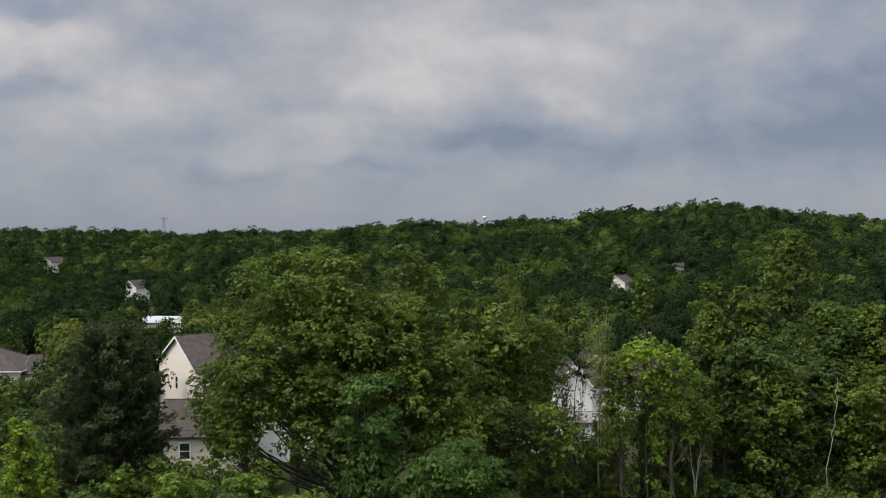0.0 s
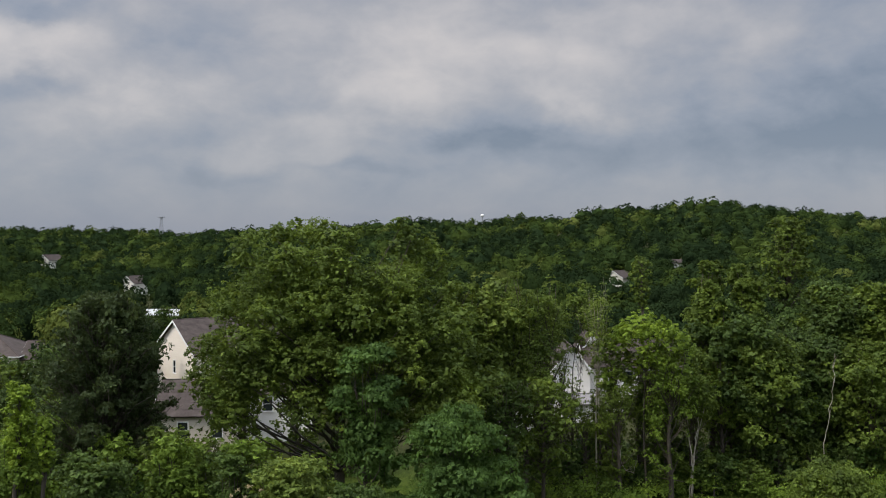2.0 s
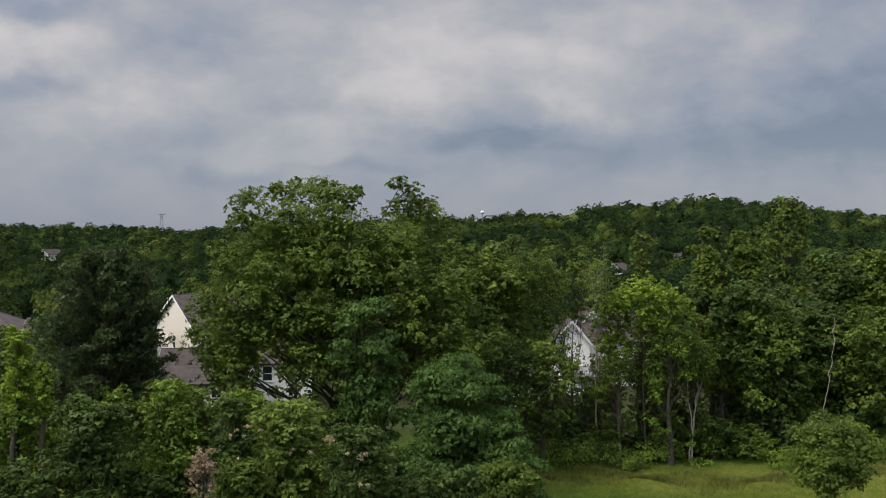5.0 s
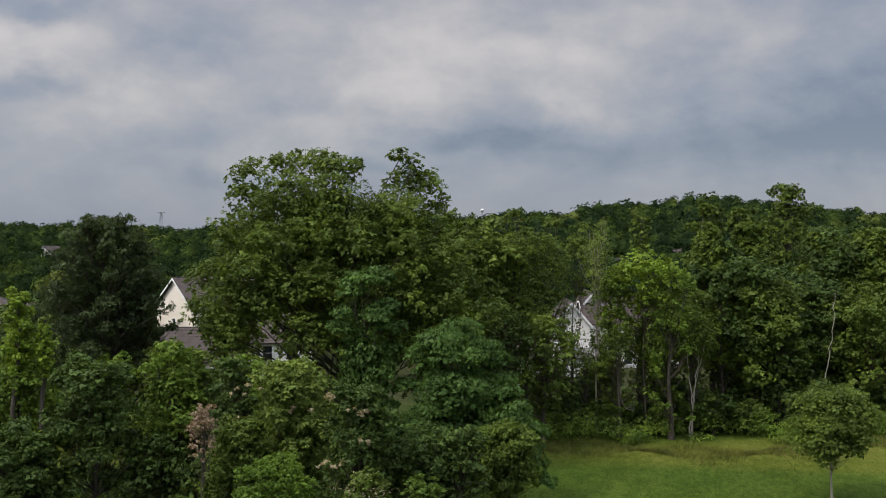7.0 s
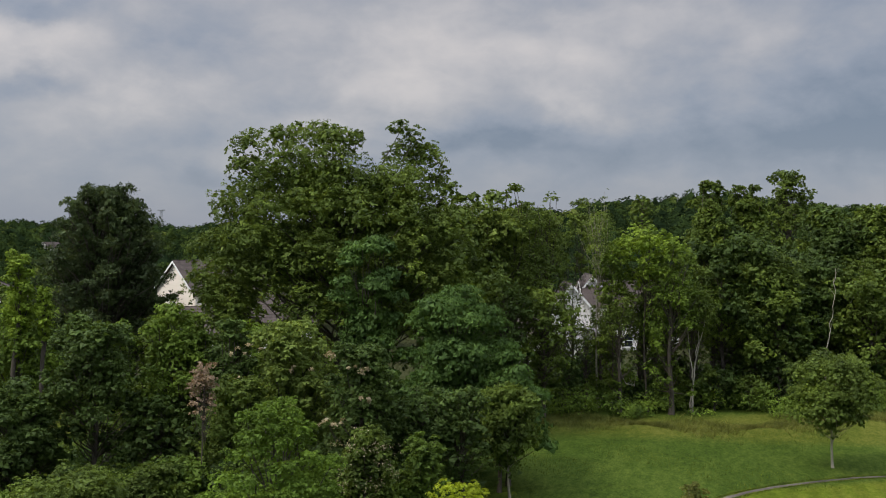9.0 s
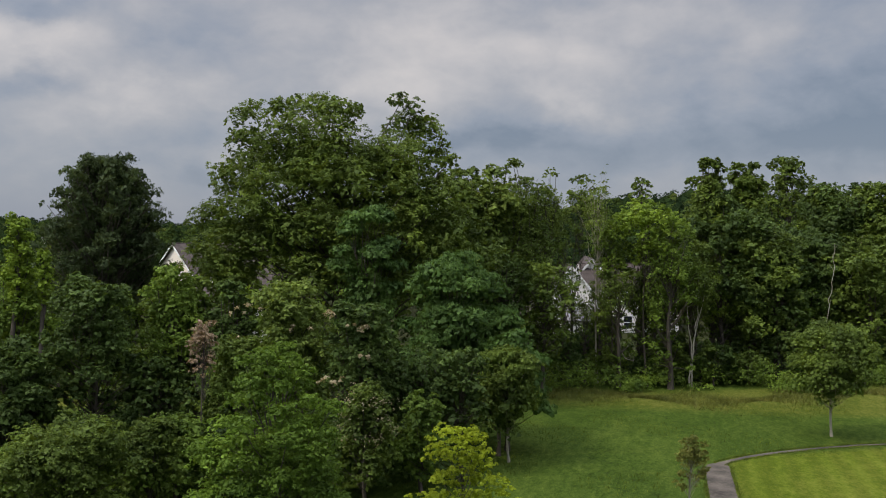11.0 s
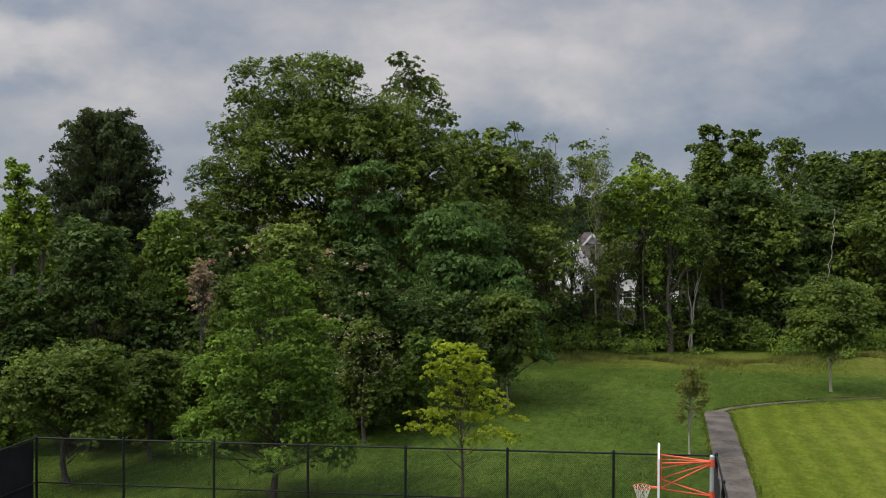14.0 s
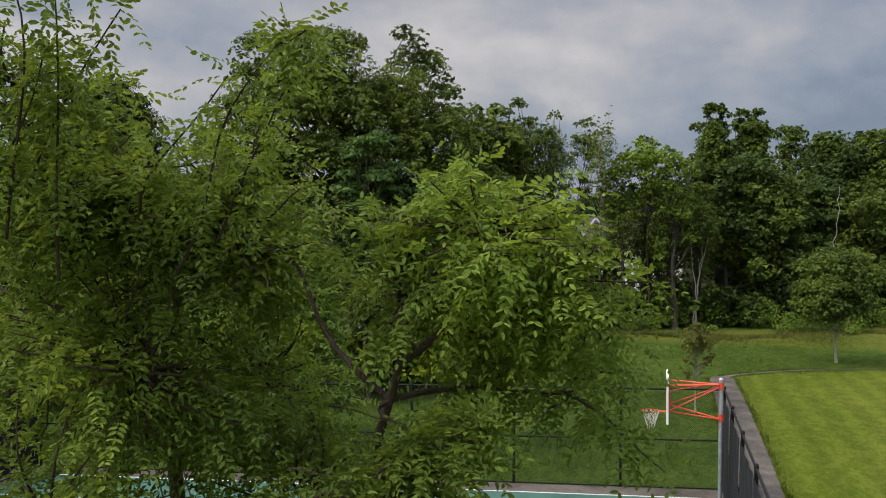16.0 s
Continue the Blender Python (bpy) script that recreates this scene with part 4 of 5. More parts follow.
BIG = [(-3.6, -3.0, 19.3, 2.1), (-5.1, -2.2, 16.5, 2.3), (-7.3, 0.9, 18.7, 1.9), (-8.4, -0.3, 16.9, 1.5), (-6.2, -3.0, 20.4, 1.8), (-4.1, -1.1, 21.4, 1.3), (-2.1, -0.9, 20.8, 2.1), (0.0, -2.6, 21.1, 1.7), (1.2, 0.5, 21.7, 1.0), (0.0, -2.9, 18.7, 2.8), (-1.7, -1.3, 16.9, 2.8), (4.6, -0.7, 22.3, 1.0), (5.5, -1.1, 21.6, 1.1), (4.8, -0.3, 20.4, 1.6), (6.0, 0.6, 19.5, 2.1), (7.1, 1.8, 18.4, 1.4), (4.3, -1.9, 17.8, 2.8), (2.1, 0.1, 16.5, 2.8), (6.0, 0.3, 16.5, 2.1), (-6.9, -1.9, 14.8, 2.5), (-8.6, -3.5, 13.1, 1.9), (-10.1, 1.9, 11.4, 1.6), (-6.4, -1.9, 11.8, 2.3), (-3.9, -1.8, 13.1, 2.5), (-1.3, 1.4, 13.5, 2.5), (1.3, -0.3, 13.1, 2.5), (4.3, -0.9, 13.5, 2.3), (6.9, 0.8, 14.4, 1.9), (8.6, -3.3, 15.4, 1.8), (7.3, 0.4, 12.2, 2.3), (9.4, -1.4, 13.1, 1.9), (10.7, -3.0, 10.5, 1.9), (8.6, 0.1, 9.7, 2.3), (-1.7, 1.6, 10.1, 2.3), (0.9, -2.4, 9.7, 2.3), (3.9, -0.0, 10.1, 2.3), (6.0, -1.9, 8.8, 2.1), (9.4, 0.6, 12.0, 1.6), (7.7, 0.5, 16.5, 1.2), (8.1, -2.3, 17.6, 1.0), (-5.6, 1.1, 18.4, 1.4), (-7.7, 0.1, 19.7, 1.0), (-3.4, 0.3, 22.5, 0.7), (-5.1, 1.0, 21.7, 0.7), (-0.6, -1.1, 22.2, 0.9), (6.6, 0.7, 20.8, 1.0), (7.9, 1.3, 19.5, 0.6), (-9.6, -1.5, 10.6, 1.9), (-7.8, -2.5, 9.4, 2.0), (-9.0, 0.5, 9.2, 1.8)]
make_tree("oak_tree", "very large spreading oak with a lobed crown", -7.7, 72.0, float(ground_z(-7.7, 72)), 23.6, 8.0, 9.0, "round", "oak", 35000, 0.345, 11,
          lobes=[(a, b, c, d * 1.06, d * 1.06, d * 0.95) for a, b, c, d in BIG] + [(a * 0.62, b + 1.5, 12.6 + (c - 12.6) * 0.68, d * 1.15, d * 1.15, d) for a, b, c, d in BIG[::2]]
          + [(a * 0.88, -4.6 - 0.1 * (17 - c), c - 0.8, d * 0.9, d * 0.9, d * 0.8) for a, b, c, d in BIG if c < 17.6],
          trunk_r=0.5, dense=2.4, fill=0.45, inner_size=1.7)
plant([
    ("conifer_tree", "dark green dense evergreen tree behind the thicket", -23.0, 65.0, 18.0, 5.4, 5.6, "spruce", "spruce", 26000, 0.46, dict(wide=0.24, along=1.3, droop=-0.5, fill=0.5, inner_size=1.2, spread=0.2)),
    ("tall_tree", "tall green tree with rounded tufted crown at the wood's edge", 24.4, 86.0, 19.6, 8.8, 2.56, "round", "oak", 6000, 0.42, dict()),
    ("tall_tree", "tall green tree with rounded tufted crown at the wood's edge", 27.9, 87.0, 19.4, 8.7, 2.48, "round", "oak", 6000, 0.42, dict()),
    ("tall_tree", "broad dark green tree under taller crowns", 25.8, 85.0, 16.3, 3.7, 4.96, "round", "dark", 9000, 0.42, dict()),
    ("broad_tree", "green tree with a flat broad top at the wood's edge", 40.0, 88.0, 17.6, 5.6, 3.25, "round", "oak", 6000, 0.42, dict()),
    ("broad_tree", "green tree with a flat broad top at the wood's edge", 37.1, 91.0, 17.5, 5.5, 2.98, "round", "oak", 5000, 0.42, dict()),
    ("slender_tree", "slender airy green tree beside the great oak", 1.9, 77.0, 18.1, 6.5, 2.06, "round", "oak", 4500, 0.4, dict()),
    ("slender_tree", "slender airy green tree beside the great oak", 5.9, 79.0, 18.8, 6.0, 2.26, "sparse", "pale", 4500, 0.4, dict(bare=10)),
    ("distant_tall_tree", "tall distant tree rising above the tree line", 54.1, 148.0, 25.0, 8.5, 5.11, "round", "oak", 3500, 0.6, dict()),
    ("broad_tree", "broad green tree with pale bare limbs in its crown", 38.0, 90.0, 17.8, 3.4, 4.82, "round", "dark", 10000, 0.42, dict(bare=10)),
    ("broad_tree", "broad green tree at the wood's edge", 42.0, 86.0, 18.0, 4.7, 4.09, "round", "oak", 5000, 0.42, dict()),
    ("broad_tree", "green leafy tree behind the lawn", 27.5, 84.0, 13.8, 0.8, 5.25, "round", "oak", 11000, 0.4, dict()),
    ("broad_tree", "green leafy tree behind the lawn", 33.8, 86.0, 13.6, 0.3, 5.12, "round", "dark", 10000, 0.4, dict()),
    ("broad_tree", "green leafy tree behind the lawn", 37.8, 83.0, 12.7, 0.3, 4.69, "round", "oak", 10000, 0.4, dict()),
    ("slender_tree", "slender green tree with an airy crown", 3.6, 78.0, 18.4, 5.1, 3.48, "round", "pale", 9000, 0.4, dict()),
    ("slender_tree", "slender green tree with an airy crown", 7.1, 80.0, 17.6, 1.6, 3.57, "sparse", "oak", 6500, 0.38, dict(bare=14)),
    ("slender_tree", "thin leafy tree showing bare upper twigs", 9.2, 82.0, 18.4, 3.9, 2.2, "sparse", "pale", 2600, 0.34, dict(bare=22)),
    ("half_bare_tree", "half-bare tree with pale upright dead branches", 13.3, 80.0, 18.7, 6.4, 2.14, "sparse", "pale", 1300, 0.32, dict(bare=34, bark=BARK_PALE, trunk_r=0.1)),
    ("leaning_tree", "light green leafy tree in front of white houses", 17.3, 79.0, 15.6, 9.2, 3.9, "round", "bright", 4200, 0.36, dict(bare=8, fill=0.15, trunk_r=0.10)),
    ("leaning_tree", "light green leafy tree in front of white houses", 19.0, 78.0, 14.4, 0.9, 2.78, "sparse", "maple", 3600, 0.36, dict()),
    ("distant_tree", "small distant tree above the tree line", 23.7, 112.0, 19.4, 12.6, 1.73, "column", "oak", 900, 0.42, dict()),
    ("slender_tree", "thin trees with bare grey trunks", 21.2, 80.0, 12.1, 1.2, 2.86, "sparse", "oak", 5500, 0.36, dict(bare=6, trunk_r=0.12)),
    ("slender_tree", "thin leafy tree showing bare upper twigs", 12.4, 84.0, 17.9, 10.5, 2.00, "sparse", "oak", 2600, 0.34, dict(bare=10, trunk_r=0.06)),
    ("thin_tree", "thin airy tree through which white walls show", 14.4, 80.0, 13.6, 8.2, 2.3, "round", "maple", 2600, 0.34, dict(bare=8, fill=0.1, trunk_r=0.07)),
    ("thin_tree", "thin airy tree through which white walls show", 18.6, 81.0, 12.4, 1.1, 2.41, "sparse", "oak", 3200, 0.34, dict(bare=8)),
    ("locust_tree", "large feathery dark green locust tree", -4.9, 64.0, 14.6, 2.0, 3.73, "locust", "locust", 14000, 0.31, dict(droop=0.9, wide=0.34)),
    ("locust_tree", "wide feathery green locust tree in layers", 1.0, 57.0, 11.6, 2.1, 4.75, "locust", "locust", 18000, 0.29, dict(droop=0.9, wide=0.34)),
    ("locust_tree", "low feathery locust tree beside the lawn", 3.9, 55.0, 7.9, 1.7, 2.78, "locust", "locust", 9000, 0.28, dict(droop=0.9, wide=0.34)),
    ("poplar", "narrow light green upright poplar", -23.6, 53.0, 13.7, 6.8, 1.0, "column", "bright", 3600, 0.22, dict()),
    ("poplar", "small narrow light green poplar top", -22.2, 53.0, 11.7, 8.3, 0.57, "column", "bright", 1200, 0.22, dict()),
    ("thicket_tree", "dense dark green tree in the thicket", -18.3, 50.0, 10.6, 2.4, 2.83, "round", "dark", 9000, 0.27, dict()),
    ("thicket_tree", "bright green leafy tree in the thicket", -14.7, 52.0, 10.9, 3.3, 2.17, "round", "maple", 6500, 0.27, dict()),
    ("thicket_tree", "green leafy tree in the thicket", -24.1, 54.0, 11.3, 2.5, 2.73, "round", "maple", 6500, 0.27, dict()),
    ("thicket_tree", "dark green leafy tree in the thicket", -21.4, 47.0, 7.5, 1.6, 2.38, "round", "dark", 6000, 0.26, dict()),
    ("thicket_tree", "green tree with pale blossom in the thicket", -7.9, 50.0, 10.2, 3.5, 2.53, "round", "pale", 8000, 0.25, dict(extra=[('blossom', 'clusters of faded white blossom', 'blossom', [(-2.0, -1.6, 8.6, 0.8, 0.5, 0.3), (-2.3, -1.4, 7.0, 0.6, 0.4, 0.3), (0.9, -2.0, 7.7, 0.6, 0.4, 0.3)], 300, 0.15)])),
    ("thicket_tree", "dark green tree with faded blossom", -4.1, 48.0, 9.2, 2.1, 2.14, "round", "dark", 7000, 0.26, dict(extra=[('blossom', 'clusters of faded pinkish blossom', 'blossom', [(-1.3, -1.2, 8.4, 0.9, 0.5, 0.3), (-0.2, -1.9, 7.9, 0.7, 0.4, 0.3), (-0.9, -1.9, 5.2, 0.8, 0.4, 0.35), (0.4, -2.0, 6.4, 0.6, 0.3, 0.3)], 420, 0.16)])),
    ("thicket_tree", "green leafy tree in the thicket", -10.3, 48.0, 7.5, 0.9, 2.14, "round", "oak", 6000, 0.26, dict()),
    ("thicket_tree", "green leafy tree in the thicket", -13.7, 53.0, 10.2, 2.0, 1.73, "round", "oak", 4500, 0.26, dict()),
    ("thicket_tree", "dark green leafy tree in the thicket", -11.3, 51.0, 10.2, 2.2, 1.52, "round", "dark", 4500, 0.26, dict()),
    ("bush", "low dark leafy bush between lawn trees", -12.9, 42.0, 4.4, 0.3, 1.75, "round", "oak", 5000, 0.25, dict()),
    ("bush", "dense green bush below the thicket", -12.9, 46.0, 4.0, 0.3, 2.46, "round", "maple", 4500, 0.25, dict()),
    ("bush", "dark leafy bush at the thicket's foot", -3.5, 44.0, 5.7, 0.3, 1.68, "round", "oak", 5000, 0.25, dict(extra=[('blossom', 'scattered white blossom', 'blossom', [(0, -0.3, 3.7, 1.55, 1.3, 1.7)], 700, 0.09)], spread=0.2)),
    ("bush", "small green bush beside the lawn", -0.9, 46.0, 5.1, 0.3, 1.42, "round", "maple", 3000, 0.25, dict()),
    ("pear_tree", "young dense green tree on a thin trunk", 3.8, 52.0, 6.4, 1.3, 2.23, "round", "oak", 8000, 0.26, dict(trunk_r=0.08, bark=BARK_PALE, droop=-0.4, wide=0.4)),
    ("park_tree", "broad conical green tree on the lawn", -6.15, 34.6, 8.6, 0.8, 3.75, "cone", "lawn", 25000, 0.175, dict(trunk_r=0.16)),
    ("park_tree", "rounded green tree on the lawn", -15.0, 38.0, 5.3, 0.7, 3.21, "round", "oak", 14000, 0.22, dict(trunk_r=0.15)),
    ("young_tree", "small yellow-green tree with layered leaves", 0.8, 34.0, 5.7, 1.8, 2.63, "tiers", "yellow", 7500, 0.2, dict(trunk_r=0.07, spread=0.13)),
    ("lawn_tree", "round drooping green tree on the lawn", 25.9, 62.4, 7.0, 1.1, 3.3, "round", "oak", 13000, 0.23, dict(droop=0.7, wide=0.4, trunk_r=0.09, bark=BARK_PALE)),
    ("sapling", "thin sapling with sparse brownish leaves", 10.95, 41.2, 3.8, 1.2, 0.85, "sparse", "russet", 1600, 0.22, dict(trunk_r=0.045, bark=BARK_PALE)),
])


for hx, hy, ht, hr, hn in ((-17.2, 82, 11.8, 2.9, 2600), (-13.0, 85, 12.2, 3.0, 2600)):
    make_tree("garden_tree", "leafy garden tree before the white house", hx, hy, float(ground_z(hx, hy)), ht, 2.5, hr, "round", "oak", hn, 0.36, int(hx * -100), group="garden trees")

def stems(name, label, x, y, lines, mat, category, r0=0.07):
    """Bare stems and limbs: each line a list of points above the foot."""
    ob = thing(name, x, y, float(ground_z(x, y)), label, category)
    rng = np.random.default_rng(int(abs(x) * 10 + y))
    for line in lines:
        t = Tubes(6)
        pts = [np.array(p, dtype=float) for p in line]
        fine_pts = curve_points(pts, 0.5)
        fine_pts = [p + rng.normal(0, 0.05, 3) for p in fine_pts]
        k = len(fine_pts)
        t.add(fine_pts, [r0 * (1 - 0.75 * i / k) for i in range(k)])
        for _ in range(4):
            i = int(rng.integers(k // 2, k))
            d = rng.normal(0, 0.5, 3) + (0, 0, 0.7)
            t.add(*bent(rng, fine_pts[i], fine_pts[i] + d * rng.uniform(0.6, 1.5), r0 * 0.3, r0 * 0.08, 0.1, 4))
        smooth(part("stem", t.mesh("stem"), mat, ob))
    return ob


stems("dead_tree", "bare pale many-stemmed dead tree at the wood's edge", 21.0, 79.0,
      [[(0, 0, -0.1), (0.1, 0, 3), (0.5, 0.2, 6), (0.6, 0, 9.2)], [(0.1, 0.2, -0.1), (0.0, 0, 3), (-0.3, 0.1, 6), (-0.5, 0.2, 8.4)], [(-0.2, 0, -0.1), (0.3, 0.3, 4), (0.9, 0.2, 7), (1.2, 0.1, 9.0)]], BARK_PALE, "tree")
stems("dead_tree", "pale bare limbs rising among green crowns", 36.6, 84.0, [[(0, 0, -0.1), (0.2, 0, 4), (-0.4, 0, 7.5), (0.3, -0.6, 10.8), (0.4, -0.8, 12.4)]], BARK_PALE, "tree", 0.065)
stems("dead_tree", "pale bare limbs rising among green crowns", 33.0, 80.5, [[(0, 0, -0.1), (-0.3, 0, 4), (0.2, -0.4, 8.5), (0.3, -0.6, 11.8)]], BARK_PALE, "tree", 0.055)
stems("fallen_branch", "pale curled dead branch hanging at the wood's edge", 15.4, 78.5, [[(-0.6, 0, 4.2), (-0.4, 0, 3.2), (0.0, 0, 2.4), (0.6, 0, 2.2)]], BARK_PALE, "branch", 0.05)
wz = float(ground_z(-11.6, 46.2))
make_tree("withered_bush", "half-withered bush with brown leaves in the thicket", -11.6, 46.2, wz, 8.4, 5.4, 0.9, "sparse", "brown", 900, 0.22, 515, bare=5, category="bush", trunk_r=0.05)

for hx, hy, ht, hr, hn in ((8.8, 82.5, 11.5, 1.5, 1700), (10.6, 81.0, 12.6, 1.6, 750), (11.6, 83.5, 10.5, 1.5, 650), (12.3, 80.5, 8.0, 1.3, 600), (14.8, 78.6, 10.6, 2.2, 2600), (14.2, 81.5, 6.4, 1.8, 1500), (15.6, 87, 9.6, 2.0, 1900), (13.6, 80.6, 9.3, 1.5, 1500), (17.4, 81.0, 9.6, 1.9, 2000), (19.6, 82.0, 9.4, 1.8, 1900)):
    make_tree("thin_tree", "thin airy tree through which white walls show", hx, hy, float(ground_z(hx, hy)), ht, 1.2, hr, "sparse", "oak", hn, 0.32, int(hx * 100), group="thin trees", bare=5)

# ---- thicket and undergrowth ----
def filler(rows):
    """More trees of the thicket and the wood's edge: label, x from-to, y from-to, tops from-to, half-widths, kind of leaf, how many, leaves each, spray size."""
    rng = np.random.default_rng(77)
    for name, label, x0, x1, y0, y1, t0, t1, r0, r1, leaves, many, count, size in rows:
        for i in range(many):
            u = (i + rng.uniform(0.2, 0.8)) / many
            x, y = x0 + (x1 - x0) * u, rng.uniform(y0, y1)
            z = float(ground_z(x, y))
            top = rng.uniform(t0, t1)
            make_tree(name, label, x, y, z, top, z + (0.03 if "bush" in name else 0.2) * (top - z), rng.uniform(r0, r1), "round", leaves[i % len(leaves)], int(count * 0.8), size, 900 + int(rng.integers(9000)),
                      group="thicket", dense=0.55)


filler([
    ("thicket_tree", "leafy green tree standing in the dense thicket", -31, -6, 57, 62, 8.0, 10.0, 2.4, 3.2, ("oak", "dark", "maple"), 7, 4200, 0.30),
    ("thicket_bush", "low dense leafy bush at the thicket's foot", -26, -3, 42.5, 47, 2.4, 4.2, 1.6, 2.3, ("dark", "oak", "dark", "maple"), 13, 3200, 0.25),
    ("thicket_tree", "dark leafy tree in the thicket's depth", -24, 2, 49, 56, 5.5, 7.5, 2.0, 2.8, ("dark", "oak", "dark"), 7, 3600, 0.28),
    ("hedgerow_tree", "leafy tree in the belt before the houses", -46, -30, 66, 84, 8.0, 11.0, 3.2, 4.2, ("dark", "oak", "maple"), 6, 3600, 0.36),
    ("hedgerow_tree", "leafy tree in the belt behind the lawn", -2, 9, 70, 76, 8.5, 11.5, 2.6, 3.4, ("dark", "oak"), 4, 4200, 0.34),
    ("edge_tree", "leafy tree at the edge of the wood", 24, 46, 82, 88, 7.0, 11.0, 3.0, 4.0, ("oak", "dark", "maple"), 7, 4500, 0.36),
    ("edge_tree", "leafy tree deep in the wood", 27, 60, 92, 100, 11.0, 14.5, 3.6, 4.6, ("dark", "dark"), 6, 2800, 0.45),
    ("hedgerow_tree", "low leafy tree in the gardens beside the house", -36, -28, 78, 84, 4.8, 6.2, 1.8, 2.4, ("dark", "oak"), 4, 2400, 0.34),
    ("hedge_bush", "leafy bush in the gardens before the houses", -46, -10, 72, 80, 3.2, 4.6, 1.8, 2.6, ("oak", "dark", "maple", "locust"), 12, 1500, 0.36),
    ("hedge_bush", "leafy bush in the gardens before the houses", -22, -6, 84, 92, 2.8, 4.3, 1.8, 2.6, ("oak", "dark", "maple"), 7, 1500, 0.34),
    ("hedgerow_tree", "leafy tree beside the houses", -46, -37, 90, 100, 9.6, 11.0, 2.8, 3.6, ("dark", "oak"), 4, 2800, 0.4),
    ("screen_tree", "thin leafy tree before the white houses", 16.5, 25, 81, 88, 9.0, 13.2, 1.7, 2.3, ("oak", "maple", "pale"), 5, 1300, 0.30),
    ("hedgerow_tree", "leafy tree beside the brown-roofed house", -60, -44, 98, 108, 6.6, 8.2, 2.6, 3.4, ("dark", "oak"), 5, 2600, 0.4),
    ("edge_bush", "leafy bush at the foot of the wood", 7, 44, 79.5, 84, 1.6, 4.8, 1.3, 2.4, ("oak", "maple", "dark", "locust"), 24, 2000, 0.28),
    ("thicket_tree", "dark leafy tree beside the locust trees", -4, 4, 49, 54, 5.5, 8.0, 1.8, 2.4, ("dark", "locust"), 4, 3600, 0.28),
    ("edge_tree", "low leafy tree before the white houses", 6, 24, 84, 92, 3.6, 5.0, 1.6, 2.0, ("oak", "maple", "dark"), 3, 1800, 0.32),
])


def sprays(name, label, spots, rng, heights, widths, per, size, leaf, category):
    """Low growth of many small clumps, in one mesh."""
    vs, fs, n = [], [], 0
    for x, y in spots:
        z = float(ground_z(x, y))
        h, r = rng.uniform(*heights), rng.uniform(*widths)
        cen, outw = crown_points(rng, [(x, y, z + h * 0.45, r, r, h * 0.55)], per, 5, 0.2, 0.3)
        v, f = leaf_quads(rng, cen, outw, size, wide=0.7)
        v[:, 2] = np.maximum(v[:, 2], z + 0.02)
        vs.append(v), fs.append(f + n)
        n += len(v)
    tagged(part(name, raw_mesh(name, np.concatenate(vs), np.concatenate(fs)), LEAF[leaf]), label, category, kind="stuff")


def undergrowth():
    rng = np.random.default_rng(8)
    edge = [(x, 79.0 + 1.6 * math.sin(x * 0.35) + 0.8 * math.sin(x * 1.1) + rng.uniform(-1.8, 1.8)) for x in np.arange(5, 62, 0.42)]
    sprays("undergrowth", "tangled low green undergrowth along the wood's edge", edge, rng, (0.3, 2.3), (0.5, 1.2), 200, 0.20, "maple", "undergrowth")
    deep = [(x, rng.uniform(82, 92)) for x in np.arange(2, 62, 0.3)]
    sprays("undergrowth", "dark undergrowth beneath the trees of the wood", deep, rng, (1.4, 3.4), (0.9, 1.5), 120, 0.34, "dark", "undergrowth")
    thick = [(rng.uniform(-34, 3), rng.uniform(46, 66)) for _ in range(170)]
    sprays("undergrowth", "dark undergrowth filling the thicket", thick, rng, (1.2, 3.2), (0.9, 1.5), 110, 0.32, "dark", "undergrowth")


def blades(name, label, spots, rng, heights, mat, lean=0.35):
    """Upright grass blades, three-cornered, in one mesh."""
    spots = np.asarray(spots)
    n = len(spots)
    z = ground_z(spots[:, 0], spots[:, 1])
    h = rng.uniform(*heights, n)
    a = rng.uniform(0, math.tau, n)
    w = 0.012 + 0.02 * rng.random(n)
    tip = rng.normal(0, lean, (n, 2)) * h[:, None]
    v = np.empty((n, 3, 3))
    for k, s in ((0, -1), (1, 1)):
        v[:, k, 0], v[:, k, 1], v[:, k, 2] = spots[:, 0] + s * w * np.cos(a), spots[:, 1] + s * w * np.sin(a), z - 0.01
    v[:, 2, 0], v[:, 2, 1], v[:, 2, 2] = spots[:, 0] + tip[:, 0], spots[:, 1] + tip[:, 1], z + h
    tagged(part(name, raw_mesh(name, v.reshape(-1, 3), None, np.arange(n * 3).reshape(n, 3)), mat), label, "grass", kind="stuff")


DRY_GRASS = leaf_material("dry_tall_grass", (0.060, 0.082, 0.012), (0.170, 0.172, 0.040), 0.2, 0.5)
GREEN_GRASS = leaf_material("rank_grass", (0.050, 0.078, 0.008), (0.12, 0.150, 0.018), 0.2, 0.5)


